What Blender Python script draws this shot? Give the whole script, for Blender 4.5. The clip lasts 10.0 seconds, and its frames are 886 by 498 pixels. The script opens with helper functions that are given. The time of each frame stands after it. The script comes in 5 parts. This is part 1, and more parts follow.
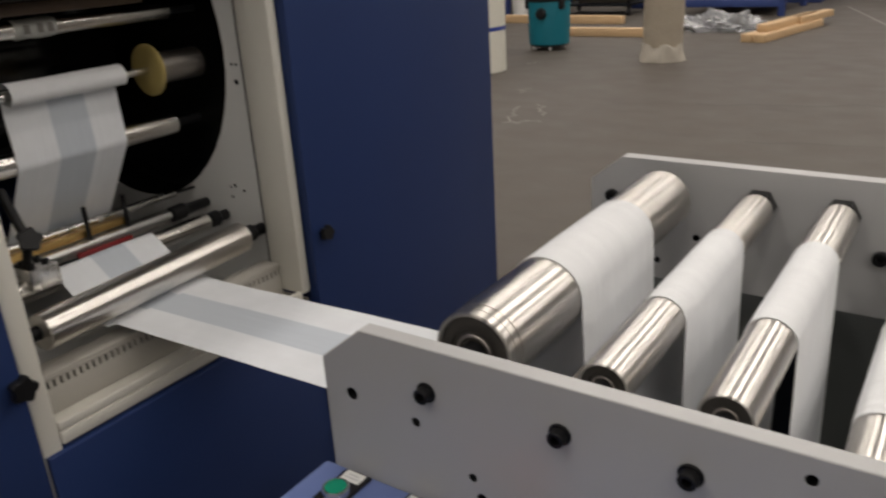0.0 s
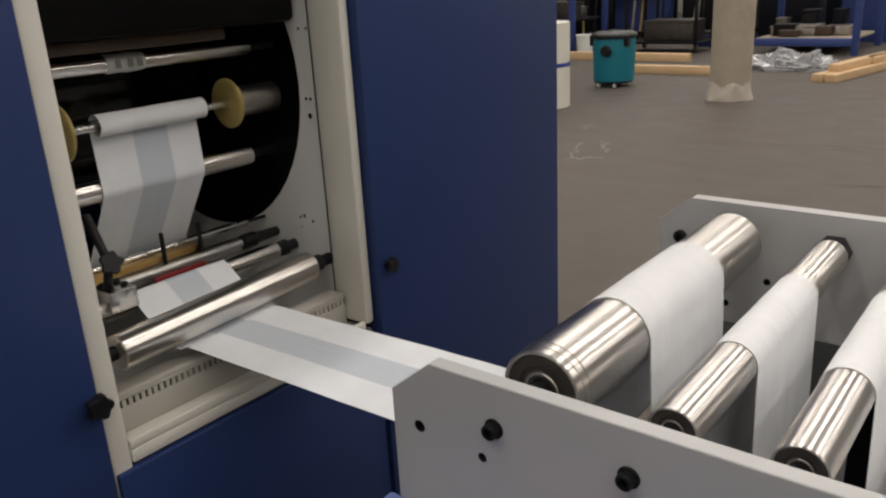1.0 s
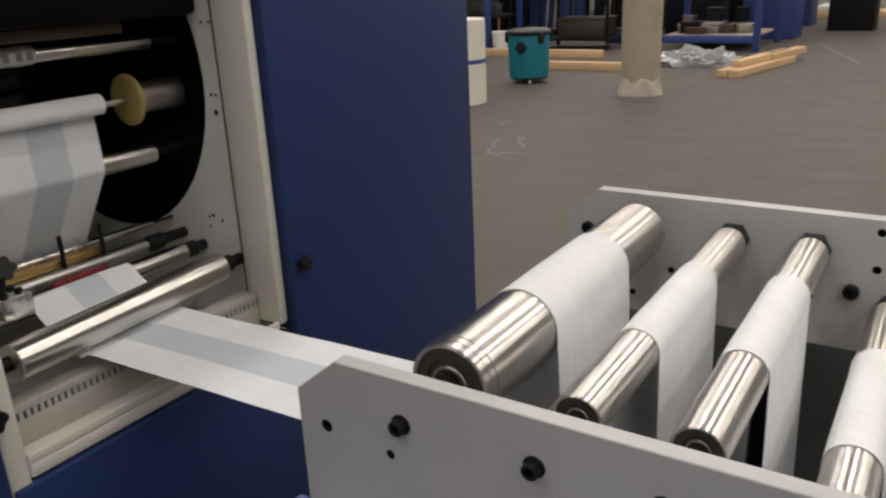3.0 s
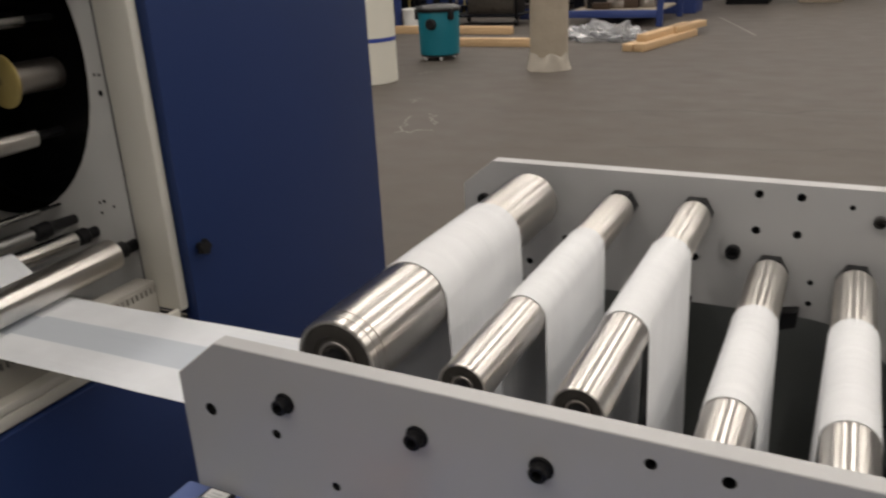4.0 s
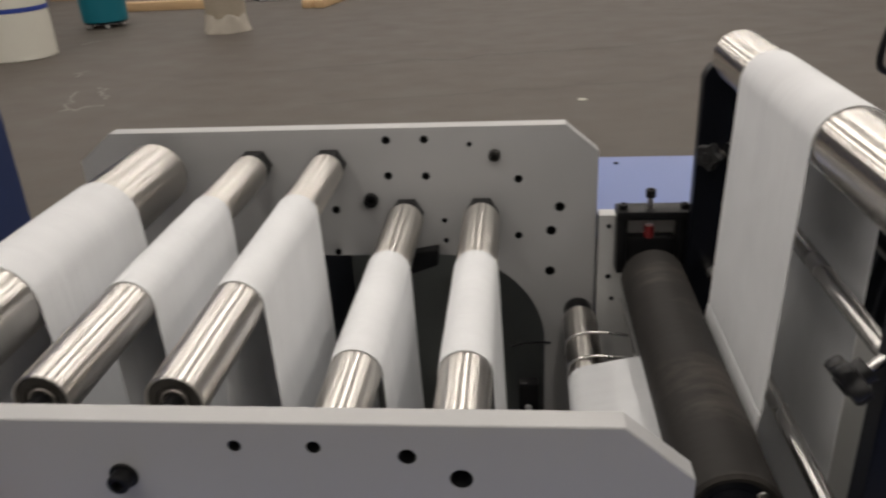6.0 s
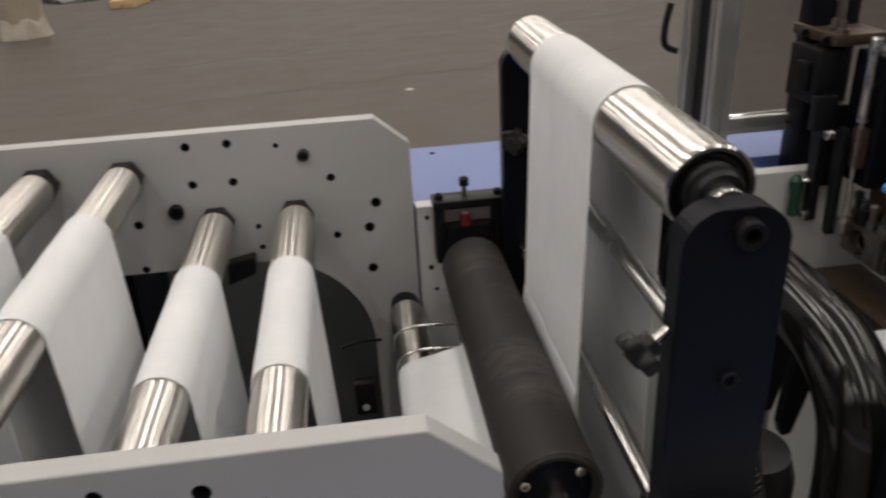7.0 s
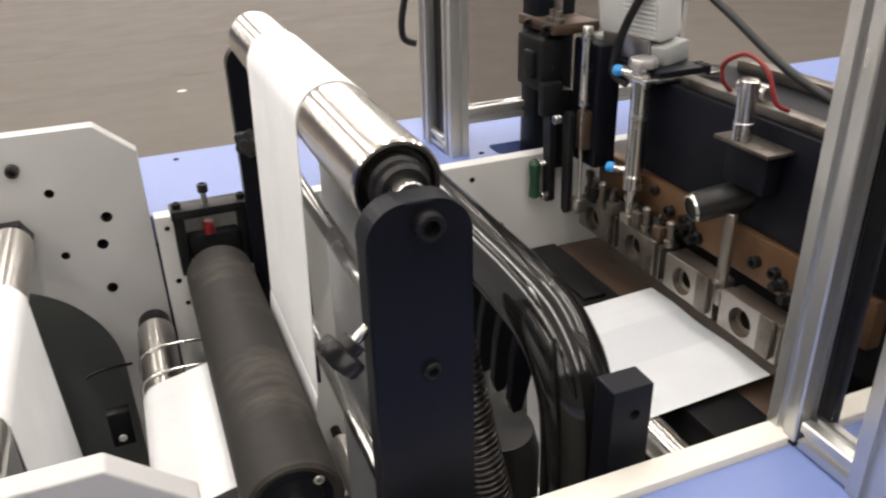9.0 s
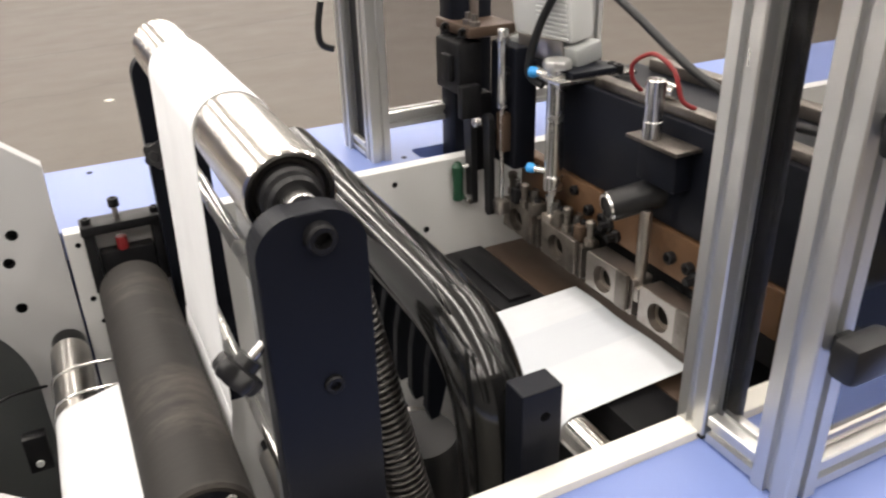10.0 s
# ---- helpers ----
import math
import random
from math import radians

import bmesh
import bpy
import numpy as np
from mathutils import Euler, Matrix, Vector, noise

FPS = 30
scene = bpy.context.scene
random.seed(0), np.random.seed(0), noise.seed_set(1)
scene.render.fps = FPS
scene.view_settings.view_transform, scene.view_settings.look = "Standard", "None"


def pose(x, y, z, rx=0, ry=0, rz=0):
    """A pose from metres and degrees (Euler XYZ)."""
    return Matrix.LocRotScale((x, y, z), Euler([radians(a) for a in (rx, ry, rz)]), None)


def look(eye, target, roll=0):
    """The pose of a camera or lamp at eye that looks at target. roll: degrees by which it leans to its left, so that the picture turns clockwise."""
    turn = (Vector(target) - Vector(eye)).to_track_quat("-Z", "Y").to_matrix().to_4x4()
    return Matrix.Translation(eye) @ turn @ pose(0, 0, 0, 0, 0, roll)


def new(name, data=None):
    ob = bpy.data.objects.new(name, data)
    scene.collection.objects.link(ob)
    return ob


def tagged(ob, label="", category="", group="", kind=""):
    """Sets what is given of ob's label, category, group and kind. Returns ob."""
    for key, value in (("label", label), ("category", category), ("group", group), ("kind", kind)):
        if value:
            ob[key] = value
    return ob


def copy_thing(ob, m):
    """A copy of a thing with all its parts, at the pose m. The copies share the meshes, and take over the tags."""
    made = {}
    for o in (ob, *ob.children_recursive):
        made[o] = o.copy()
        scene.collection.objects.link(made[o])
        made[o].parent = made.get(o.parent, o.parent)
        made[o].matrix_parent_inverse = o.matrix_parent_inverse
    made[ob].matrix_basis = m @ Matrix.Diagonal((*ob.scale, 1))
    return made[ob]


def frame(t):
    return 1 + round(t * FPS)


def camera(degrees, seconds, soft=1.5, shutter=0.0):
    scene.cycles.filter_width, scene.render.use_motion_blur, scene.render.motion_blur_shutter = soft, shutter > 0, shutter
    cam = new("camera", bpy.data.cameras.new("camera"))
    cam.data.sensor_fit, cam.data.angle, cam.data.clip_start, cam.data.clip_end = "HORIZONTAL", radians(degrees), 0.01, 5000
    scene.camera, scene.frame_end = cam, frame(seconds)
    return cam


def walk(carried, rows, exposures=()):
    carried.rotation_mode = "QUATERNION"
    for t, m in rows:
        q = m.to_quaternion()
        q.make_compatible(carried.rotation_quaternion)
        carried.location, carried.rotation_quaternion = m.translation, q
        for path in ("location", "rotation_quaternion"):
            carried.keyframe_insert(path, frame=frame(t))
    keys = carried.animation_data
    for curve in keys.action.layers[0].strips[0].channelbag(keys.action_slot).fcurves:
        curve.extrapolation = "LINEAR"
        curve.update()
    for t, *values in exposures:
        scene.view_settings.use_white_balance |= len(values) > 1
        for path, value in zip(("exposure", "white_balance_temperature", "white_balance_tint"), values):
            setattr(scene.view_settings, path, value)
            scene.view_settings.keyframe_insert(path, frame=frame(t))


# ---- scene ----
cam = camera(58.5, 10.0, soft=2.2, shutter=0.5)
PATH = [
    (0, (0.413, -0.546, 1.423), (-0.655, 0.98, 0.695), -3.4),
    (0.5, (0.406, -0.559, 1.431), (-0.777, 0.907, 0.76), -3.5),
    (1, (0.408, -0.565, 1.433), (-0.79, 0.902, 0.79), -3.1),
    (1.5, (0.405, -0.573, 1.435), (-0.809, 0.886, 0.806), -2.8),
    (2, (0.404, -0.566, 1.431), (-0.769, 0.921, 0.787), -2.6),
    (3.5, (0.434, -0.536, 1.422), (-0.525, 1.085, 0.749), -2.7),
    (4, (0.453, -0.522, 1.414), (-0.406, 1.136, 0.698), -2.8),
    (4.5, (0.485, -0.504, 1.404), (-0.23, 1.203, 0.647), -2.6),
    (5, (0.517, -0.493, 1.397), (-0.059, 1.25, 0.602), -2.1),
    (5.5, (0.54, -0.466, 1.394), (0.15, 1.317, 0.576), -2.4),
    (7, (0.603, -0.416, 1.387), (0.792, 1.374, 0.515), -3.2),
    (7.5, (0.634, -0.412, 1.385), (0.986, 1.349, 0.505), -2.8),
    (8, (0.656, -0.411, 1.383), (1.132, 1.319, 0.5), -2.2),
    (8.5, (0.672, -0.413, 1.379), (1.238, 1.282, 0.48), -1.8),
    (9, (0.688, -0.415, 1.38), (1.344, 1.246, 0.48), -1.5),
    (9.5, (0.707, -0.417, 1.38), (1.423, 1.22, 0.482), -1.7),
    (10, (0.723, -0.422, 1.381), (1.504, 1.184, 0.482), -1.6),
]
EXPOSURES = [(0.0, -0.18), (0.4, 0.14), (0.9, -0.04), (3.5, -0.04), (4.2, -0.17), (5.0, -0.30), (6.5, -0.28), (7.0, -0.24), (7.5, 0.0), (8.0, 0.28), (8.5, 0.58), (9.2, 0.98), (10.0, 1.17)]
walk(cam, [(t, look(eye, target, roll)) for t, eye, target, roll in PATH], EXPOSURES)

# ---- world and light ----
world = bpy.data.worlds.new("hall_air")
world.use_nodes = True
world.node_tree.nodes["Background"].inputs[0].default_value = (0.9, 0.95, 1.0, 1)
world.node_tree.nodes["Background"].inputs[1].default_value = 0.06
scene.world = world
LAMP_POWER, CEILING_FILL_POWER = 275.0, 170.0
LAMP_COLOR = (1.0, 0.93, 0.86)
LAMP_Z = 5.6


# ---- materials ----
def nodes_of(name):
    m = bpy.data.materials.new(name)
    m.use_nodes = True
    nt = m.node_tree
    return m, nt, nt.nodes["Principled BSDF"]


def surface(name, color, rough=0.5, metal=0.0, vary=0.12, scale=6.0, fine=120.0, bump=0.05, rough_vary=0.15, spec=0.5, coat=0.0, stain=None, stain_amount=0.0, stretch=(1, 1, 1), alpha=1.0):
    """A painted, cast or moulded surface with variation at two scales and a fine relief."""
    m, nt, b = nodes_of(name)
    N, L = nt.nodes.new, nt.links.new
    tc = N("ShaderNodeTexCoord")
    mp = N("ShaderNodeMapping")
    mp.inputs["Scale"].default_value = stretch
    L(tc.outputs["Object"], mp.inputs[0])
    n1 = N("ShaderNodeTexNoise")
    n1.inputs["Scale"].default_value, n1.inputs["Detail"].default_value = scale, 6
    L(mp.outputs[0], n1.inputs["Vector"])
    n2 = N("ShaderNodeTexNoise")
    n2.inputs["Scale"].default_value, n2.inputs["Detail"].default_value = fine, 3
    L(mp.outputs[0], n2.inputs["Vector"])
    mix = N("ShaderNodeMix")
    mix.data_type = "RGBA"
    mix.inputs["A"].default_value = (*[c * (1 - vary) for c in color], 1)
    mix.inputs["B"].default_value = (*[min(1, c * (1 + vary)) for c in color], 1)
    add = N("ShaderNodeMath")
    add.operation = "MULTIPLY_ADD"
    add.inputs[1].default_value = 0.35
    L(n2.outputs[0], add.inputs[0])
    sc = N("ShaderNodeMath")
    sc.operation = "MULTIPLY"
    sc.inputs[1].default_value = 0.65
    L(n1.outputs[0], sc.inputs[0])
    L(sc.outputs[0], add.inputs[2])
    L(add.outputs[0], mix.inputs["Factor"])
    out = mix.outputs["Result"]
    if stain:
        n3 = N("ShaderNodeTexNoise")
        n3.inputs["Scale"].default_value, n3.inputs["Detail"].default_value = scale * 0.6, 8
        n3.inputs["Roughness"].default_value = 0.7
        L(mp.outputs[0], n3.inputs["Vector"])
        rp = N("ShaderNodeMapRange")
        rp.inputs["From Min"].default_value, rp.inputs["From Max"].default_value = 0.52, 0.75
        rp.inputs["To Max"].default_value = stain_amount
        L(n3.outputs[0], rp.inputs["Value"])
        mx = N("ShaderNodeMix")
        mx.data_type = "RGBA"
        mx.inputs["B"].default_value = (*stain, 1)
        L(out, mx.inputs["A"])
        L(rp.outputs[0], mx.inputs["Factor"])
        out = mx.outputs["Result"]
    L(out, b.inputs["Base Color"])
    rr = N("ShaderNodeMapRange")
    rr.inputs["To Min"].default_value, rr.inputs["To Max"].default_value = max(0.02, rough - rough_vary), min(1, rough + rough_vary)
    L(n1.outputs[0], rr.inputs["Value"])
    L(rr.outputs[0], b.inputs["Roughness"])
    b.inputs["Metallic"].default_value = metal
    b.inputs["Specular IOR Level"].default_value = spec
    b.inputs["Coat Weight"].default_value = coat
    if bump:
        bp = N("ShaderNodeBump")
        bp.inputs["Strength"].default_value, bp.inputs["Distance"].default_value = bump, 0.002
        L(n2.outputs[0], bp.inputs["Height"])
        L(bp.outputs[0], b.inputs["Normal"])
    return m


def turned_steel(name, color, rough, aniso=0.75):
    """Steel turned on a lathe: fine rings round the Y axis, light drawn out along it."""
    m, nt, b = nodes_of(name)
    N, L = nt.nodes.new, nt.links.new
    tc = N("ShaderNodeTexCoord")
    mp = N("ShaderNodeMapping")
    mp.inputs["Scale"].default_value = (1, 60, 1)
    L(tc.outputs["Object"], mp.inputs[0])
    n1 = N("ShaderNodeTexNoise")
    n1.inputs["Scale"].default_value, n1.inputs["Detail"].default_value = 12, 5
    L(mp.outputs[0], n1.inputs["Vector"])
    mix = N("ShaderNodeMix")
    mix.data_type = "RGBA"
    mix.inputs["A"].default_value = (*[c * 0.86 for c in color], 1)
    mix.inputs["B"].default_value = (*[min(1, c * 1.1) for c in color], 1)
    L(n1.outputs[0], mix.inputs["Factor"])
    L(mix.outputs["Result"], b.inputs["Base Color"])
    rr = N("ShaderNodeMapRange")
    rr.inputs["To Min"].default_value, rr.inputs["To Max"].default_value = rough * 0.94, rough * 1.06
    L(n1.outputs[0], rr.inputs["Value"])
    L(rr.outputs[0], b.inputs["Roughness"])
    b.inputs["Metallic"].default_value = 1.0
    b.inputs["Anisotropic"].default_value = aniso
    b.inputs["Anisotropic Rotation"].default_value = 0.25
    tg = N("ShaderNodeTangent")
    tg.direction_type, tg.axis = "RADIAL", "Y"
    L(tg.outputs[0], b.inputs["Tangent"])
    return m


def tissue(name, color, band=None, band_color=(0.6, 0.63, 0.66)):
    """Thin white tissue with a fine crepe, and a darker band where three layers are folded or press shading is painted.
    """
    m, nt, b = nodes_of(name)
    N, L = nt.nodes.new, nt.links.new
    tc = N("ShaderNodeTexCoord")
    mp = N("ShaderNodeMapping")
    mp.inputs["Scale"].default_value = (1, 3, 1)
    L(tc.outputs["Object"], mp.inputs[0])
    n1 = N("ShaderNodeTexNoise")
    n1.inputs["Scale"].default_value, n1.inputs["Detail"].default_value = 160, 4
    L(mp.outputs[0], n1.inputs["Vector"])
    n2 = N("ShaderNodeTexNoise")
    n2.inputs["Scale"].default_value, n2.inputs["Detail"].default_value = 13, 5
    L(tc.outputs["Object"], n2.inputs["Vector"])
    mix = N("ShaderNodeMix")
    mix.data_type = "RGBA"
    mix.inputs["A"].default_value = (*[c * 0.86 for c in color], 1)
    mix.inputs["B"].default_value = (*[min(1, c * 1.05) for c in color], 1)
    L(n2.outputs[0], mix.inputs["Factor"])
    out = mix.outputs["Result"]
    if band:
        sp = N("ShaderNodeSeparateXYZ")
        L(tc.outputs["Object"], sp.inputs[0])
        d = N("ShaderNodeMath")
        d.operation = "SUBTRACT"
        d.inputs[1].default_value = (band[0] + band[1]) / 2
        L(sp.outputs["Y"], d.inputs[0])
        a = N("ShaderNodeMath")
        a.operation = "ABSOLUTE"
        L(d.outputs[0], a.inputs[0])
        r = N("ShaderNodeMapRange")
        half = (band[1] - band[0]) / 2
        r.inputs["From Min"].default_value, r.inputs["From Max"].default_value = half + 0.002, half - 0.002
        L(a.outputs[0], r.inputs["Value"])
        mx = N("ShaderNodeMix")
        mx.data_type = "RGBA"
        mx.inputs["B"].default_value = (*band_color, 1)
        L(out, mx.inputs["A"])
        L(r.outputs[0], mx.inputs["Factor"])
        out = mx.outputs["Result"]
    L(out, b.inputs["Base Color"])
    b.inputs["Roughness"].default_value = 0.95
    b.inputs["Specular IOR Level"].default_value = 0.15
    bp = N("ShaderNodeBump")
    bp.inputs["Strength"].default_value, bp.inputs["Distance"].default_value = 0.25, 0.001
    L(n1.outputs[0], bp.inputs["Height"])
    # soft pulls and pleats along the run of the web
    mq = N("ShaderNodeMapping")
    mq.inputs["Scale"].default_value = (3, 38, 3)
    L(tc.outputs["Object"], mq.inputs[0])
    n3 = N("ShaderNodeTexNoise")
    n3.inputs["Scale"].default_value, n3.inputs["Detail"].default_value = 1.0, 3
    L(mq.outputs[0], n3.inputs["Vector"])
    bq = N("ShaderNodeBump")
    bq.inputs["Strength"].default_value, bq.inputs["Distance"].default_value = 0.32, 0.006
    L(n3.outputs[0], bq.inputs["Height"])
    L(bp.outputs[0], bq.inputs["Normal"])
    L(bq.outputs[0], b.inputs["Normal"])
    return m


GREY_PLATE = surface("grey_enamel", (0.455, 0.455, 0.455), 0.42, vary=0.04, scale=3, fine=300, bump=0.04)
CREAM = surface("cream_enamel", (0.66, 0.64, 0.58), 0.42, vary=0.05, scale=3, fine=260, bump=0.05)
LIGHT_GREY = surface("light_grey_enamel", (0.62, 0.62, 0.61), 0.4, vary=0.04, scale=3, fine=280, bump=0.04)
NAVY = surface("navy_enamel", (0.019, 0.038, 0.126), 0.45, vary=0.08, scale=2.5, fine=420, bump=0.12, rough_vary=0.06, spec=0.3)
BLUE = surface("blue_enamel", (0.145, 0.198, 0.43), 0.42, vary=0.05, scale=3, fine=400, bump=0.1, rough_vary=0.06)
STEEL = turned_steel("turned_steel", (0.74, 0.71, 0.67), 0.305, 0.96)
CHROME = turned_steel("polished_steel", (0.80, 0.77, 0.73), 0.215, 0.95)
BRIGHT = surface("bright_steel", (0.65, 0.64, 0.62), 0.25, metal=1.0, vary=0.1, scale=20, fine=200, bump=0.05)
DULL_STEEL = surface("dull_steel", (0.42, 0.39, 0.36), 0.38, metal=1.0, vary=0.2, scale=14, fine=160, bump=0.08, stain=(0.16, 0.10, 0.06), stain_amount=0.6)
ALU = surface("anodised_aluminium", (0.60, 0.60, 0.59), 0.34, metal=0.85, vary=0.04, scale=4, fine=300, bump=0.03, stretch=(8, 8, 1))
BLACK = surface("black_oxide", (0.008, 0.008, 0.009), 0.45, spec=0.2, vary=0.25, scale=12, fine=200, bump=0.08)
BLACK_PAINT = surface("black_paint", (0.006, 0.007, 0.011), 0.42, spec=0.14, vary=0.2, scale=8, fine=250, bump=0.05, rough_vary=0.1)
GLOSS_BLACK = surface("gloss_black_casting", (0.007, 0.007, 0.007), 0.13, vary=0.3, scale=9, fine=40, bump=0.05, rough_vary=0.05)
PLASTIC = surface("black_plastic", (0.009, 0.009, 0.010), 0.38, spec=0.35, vary=0.2, scale=20, fine=300, bump=0.06)
RUBBER = surface("black_rubber", (0.0225, 0.0203, 0.0185), 0.66, spec=0.3, vary=0.22, scale=5, fine=60, bump=0.15, stain=(0.115, 0.099, 0.085), stain_amount=0.85, stretch=(0.8, 2.4, 0.8))
# near-black: shade inside the cable duct as colour, and the base pan's own tone
DARK = surface("dark_interior", (0.012, 0.012, 0.013), 0.7, vary=0.2, bump=0.0)
RED = surface("red_plastic", (0.52, 0.012, 0.010), 0.35, vary=0.1, bump=0.03)
GREEN = surface("green_plastic", (0.0, 0.26, 0.15), 0.3, vary=0.08, bump=0.02)
DARK_GREEN = surface("dark_green_plastic", (0.006, 0.045, 0.02), 0.35, vary=0.2, bump=0.02)
WHITE_PLASTIC = surface("white_plastic", (0.75, 0.75, 0.73), 0.45, vary=0.04, bump=0.03)
PALE_GREY = surface("pale_grey_plastic", (0.58, 0.59, 0.58), 0.45, vary=0.06, bump=0.05)
SKY_PLASTIC = surface("light_blue_plastic", (0.03, 0.26, 0.62), 0.3, vary=0.05, bump=0.02)
YELLOW = surface("yellow_plastic", (0.33, 0.255, 0.085), 0.5, vary=0.12, bump=0.05)
BRASS = surface("brass", (0.62, 0.42, 0.16), 0.35, metal=1.0, vary=0.15, scale=18, bump=0.05)
COPPER = surface("oily_bronze", (0.115, 0.062, 0.031), 0.45, metal=0.3, vary=0.4, scale=22, fine=90, bump=0.15, stain=(0.022, 0.015, 0.011), stain_amount=1.0)
TEAL = surface("teal_paint", (0.0, 0.15, 0.205), 0.5, vary=0.12, scale=4, bump=0.08)
CONCRETE = surface("concrete_floor", (0.087, 0.0745, 0.063), 0.62, vary=0.20, scale=3.2, fine=46, bump=0.3, rough_vary=0.14, spec=0.35, stain=(0.064, 0.054, 0.045), stain_amount=0.65, stretch=(0.85, 1.15, 1))
CHALK = surface("white_floor_paint", (0.21, 0.198, 0.182), 0.8, vary=0.25, scale=9, bump=0.1)
CRACK = surface("floor_crack", (0.08, 0.072, 0.064), 0.9, vary=0.3, scale=9, bump=0.1)
PINE = surface("pine", (0.60, 0.41, 0.23), 0.6, vary=0.22, scale=5, fine=50, bump=0.12, stretch=(1, 8, 8))
CARDBOARD = surface("cardboard", (0.35, 0.30, 0.235), 0.85, vary=0.24, scale=5, fine=40, bump=0.5, stain=(0.22, 0.18, 0.13), stain_amount=0.5)
PALE_WRAP = surface("pale_wrap", (0.43, 0.39, 0.33), 0.85, vary=0.2, scale=9, fine=50, bump=0.5)
ROLL_PAPER = surface("roll_paper", (0.70, 0.68, 0.60), 0.85, vary=0.05, scale=4, fine=60, bump=0.08)
TAPE = surface("blue_tape", (0.03, 0.06, 0.30), 0.4, vary=0.1, bump=0.03)
HALL_WALL = surface("hall_wall_paint", (0.34, 0.34, 0.33), 0.75, vary=0.1, scale=0.7, fine=12, bump=0.1)
HALL_CEILING = surface("hall_ceiling_sheet", (0.47, 0.465, 0.45), 0.8, vary=0.08, scale=0.5, fine=8, bump=0.1)
RACK_BLUE = surface("rack_blue_paint", (0.03, 0.055, 0.20), 0.5, vary=0.15, scale=5, bump=0.06)
TISSUE = tissue("white_tissue", (0.79, 0.80, 0.815))
TISSUE_BAND = tissue("banded_tissue", (0.76, 0.78, 0.81), (-0.040, 0.042), (0.52, 0.56, 0.61))

OILY_BROWN = surface("oily_brown_steel", (0.07, 0.045, 0.03), 0.45, metal=0.3, vary=0.3, scale=20, bump=0.1)
DARK_STEEL = surface("dark_spring_steel", (0.055, 0.052, 0.05), 0.38, metal=1.0, vary=0.2, scale=30, bump=0.05)
DARK_PLATE = surface("oily_dark_plate", (0.10, 0.09, 0.08), 0.42, metal=0.8, vary=0.25, scale=16, fine=120, bump=0.1, stain=(0.03, 0.022, 0.018), stain_amount=0.8)
GLASS, _nt, _b = nodes_of("guard_glass")
_b.inputs["Base Color"].default_value = (0.58, 0.57, 0.57, 1)
_b.inputs["Roughness"].default_value = 0.03
_b.inputs["Transmission Weight"].default_value = 1.0
_b.inputs["IOR"].default_value = 1.12
DARK_GLASS, _nt, _b = nodes_of("dark_guard_glass")
_b.inputs["Base Color"].default_value = (0.30, 0.30, 0.31, 1)
_b.inputs["Roughness"].default_value = 0.03
_b.inputs["Transmission Weight"].default_value = 1.0
_b.inputs["IOR"].default_value = 1.12
END_GREY = surface("dark_grey_steel_face", (0.055, 0.05, 0.044), 0.45, metal=0.4, vary=0.2, scale=30, fine=150, bump=0.08)
DARK_RED = surface("dark_red_plastic", (0.20, 0.012, 0.014), 0.5, vary=0.15, bump=0.03)
OILY_STEEL = surface("oily_steel", (0.20, 0.18, 0.16), 0.4, metal=0.9, vary=0.35, scale=26, fine=160, bump=0.1, stain=(0.03, 0.02, 0.014), stain_amount=0.9)
# darker copy of the tissue: shading over the press bed and smudges as colour
PRESS_TISSUE = tissue("shaded_smudged_tissue", (0.68, 0.705, 0.735), (-0.055, 0.030), (0.60, 0.63, 0.67))
FILM, _nt, _b = nodes_of("clear_plastic_film")
_b.inputs["Base Color"].default_value = (0.66, 0.67, 0.69, 1)
_b.inputs["Roughness"].default_value = 0.5
_b.inputs["Transmission Weight"].default_value = 0.8
_b.inputs["IOR"].default_value = 1.15
DUCT_GREY = surface("grey_beige_plastic", (0.43, 0.41, 0.37), 0.5, vary=0.08, scale=8, bump=0.05)
INK_BLACK = surface("ink_black_paint", (0.003, 0.003, 0.003), 0.35, spec=0.12, vary=0.3, scale=7, bump=0.05)
WRAPPER = surface("crinkled_wrapper", (0.50, 0.51, 0.48), 0.45, vary=0.3, scale=60, fine=200, bump=0.4)
TUBE, _nt, _b = nodes_of("lamp_tube")
_b.inputs["Emission Color"].default_value = (*LAMP_COLOR, 1)
_b.inputs["Emission Strength"].default_value = 4.0


# ---- building helpers ----
def thing(name, label, category, group="", kind="", at=(0, 0, 0)):
    e = new(name)
    e.location = at
    e.empty_display_size = 0.05
    return tagged(e, label, category, group, kind)


def finish(bm, name, mat, smooth=True):
    bmesh.ops.recalc_face_normals(bm, faces=bm.faces)
    me = bpy.data.meshes.new(name)
    bm.to_mesh(me)
    bm.free()
    me.materials.append(mat)
    if smooth:
        me.shade_smooth()
        me.set_sharp_from_angle(angle=radians(35))
    return me


def part(name, bm, mat, parent, label=""):
    """One mesh under a thing or a part. The vertices are in world metres; the parent's place is taken off."""
    o = new(name, finish(bm, name, mat))
    base = Vector((0, 0, 0))
    p = parent
    while p is not None:
        base = base + p.location
        p = p.parent
    o.data.transform(Matrix.Translation(-base))
    o.parent = parent
    return tagged(o, label) if label else o


def solid(name, bm, mat, label, category, group="", kind=""):
    """A thing that is one mesh."""
    return tagged(new(name, finish(bm, name, mat)), label, category, group, kind)


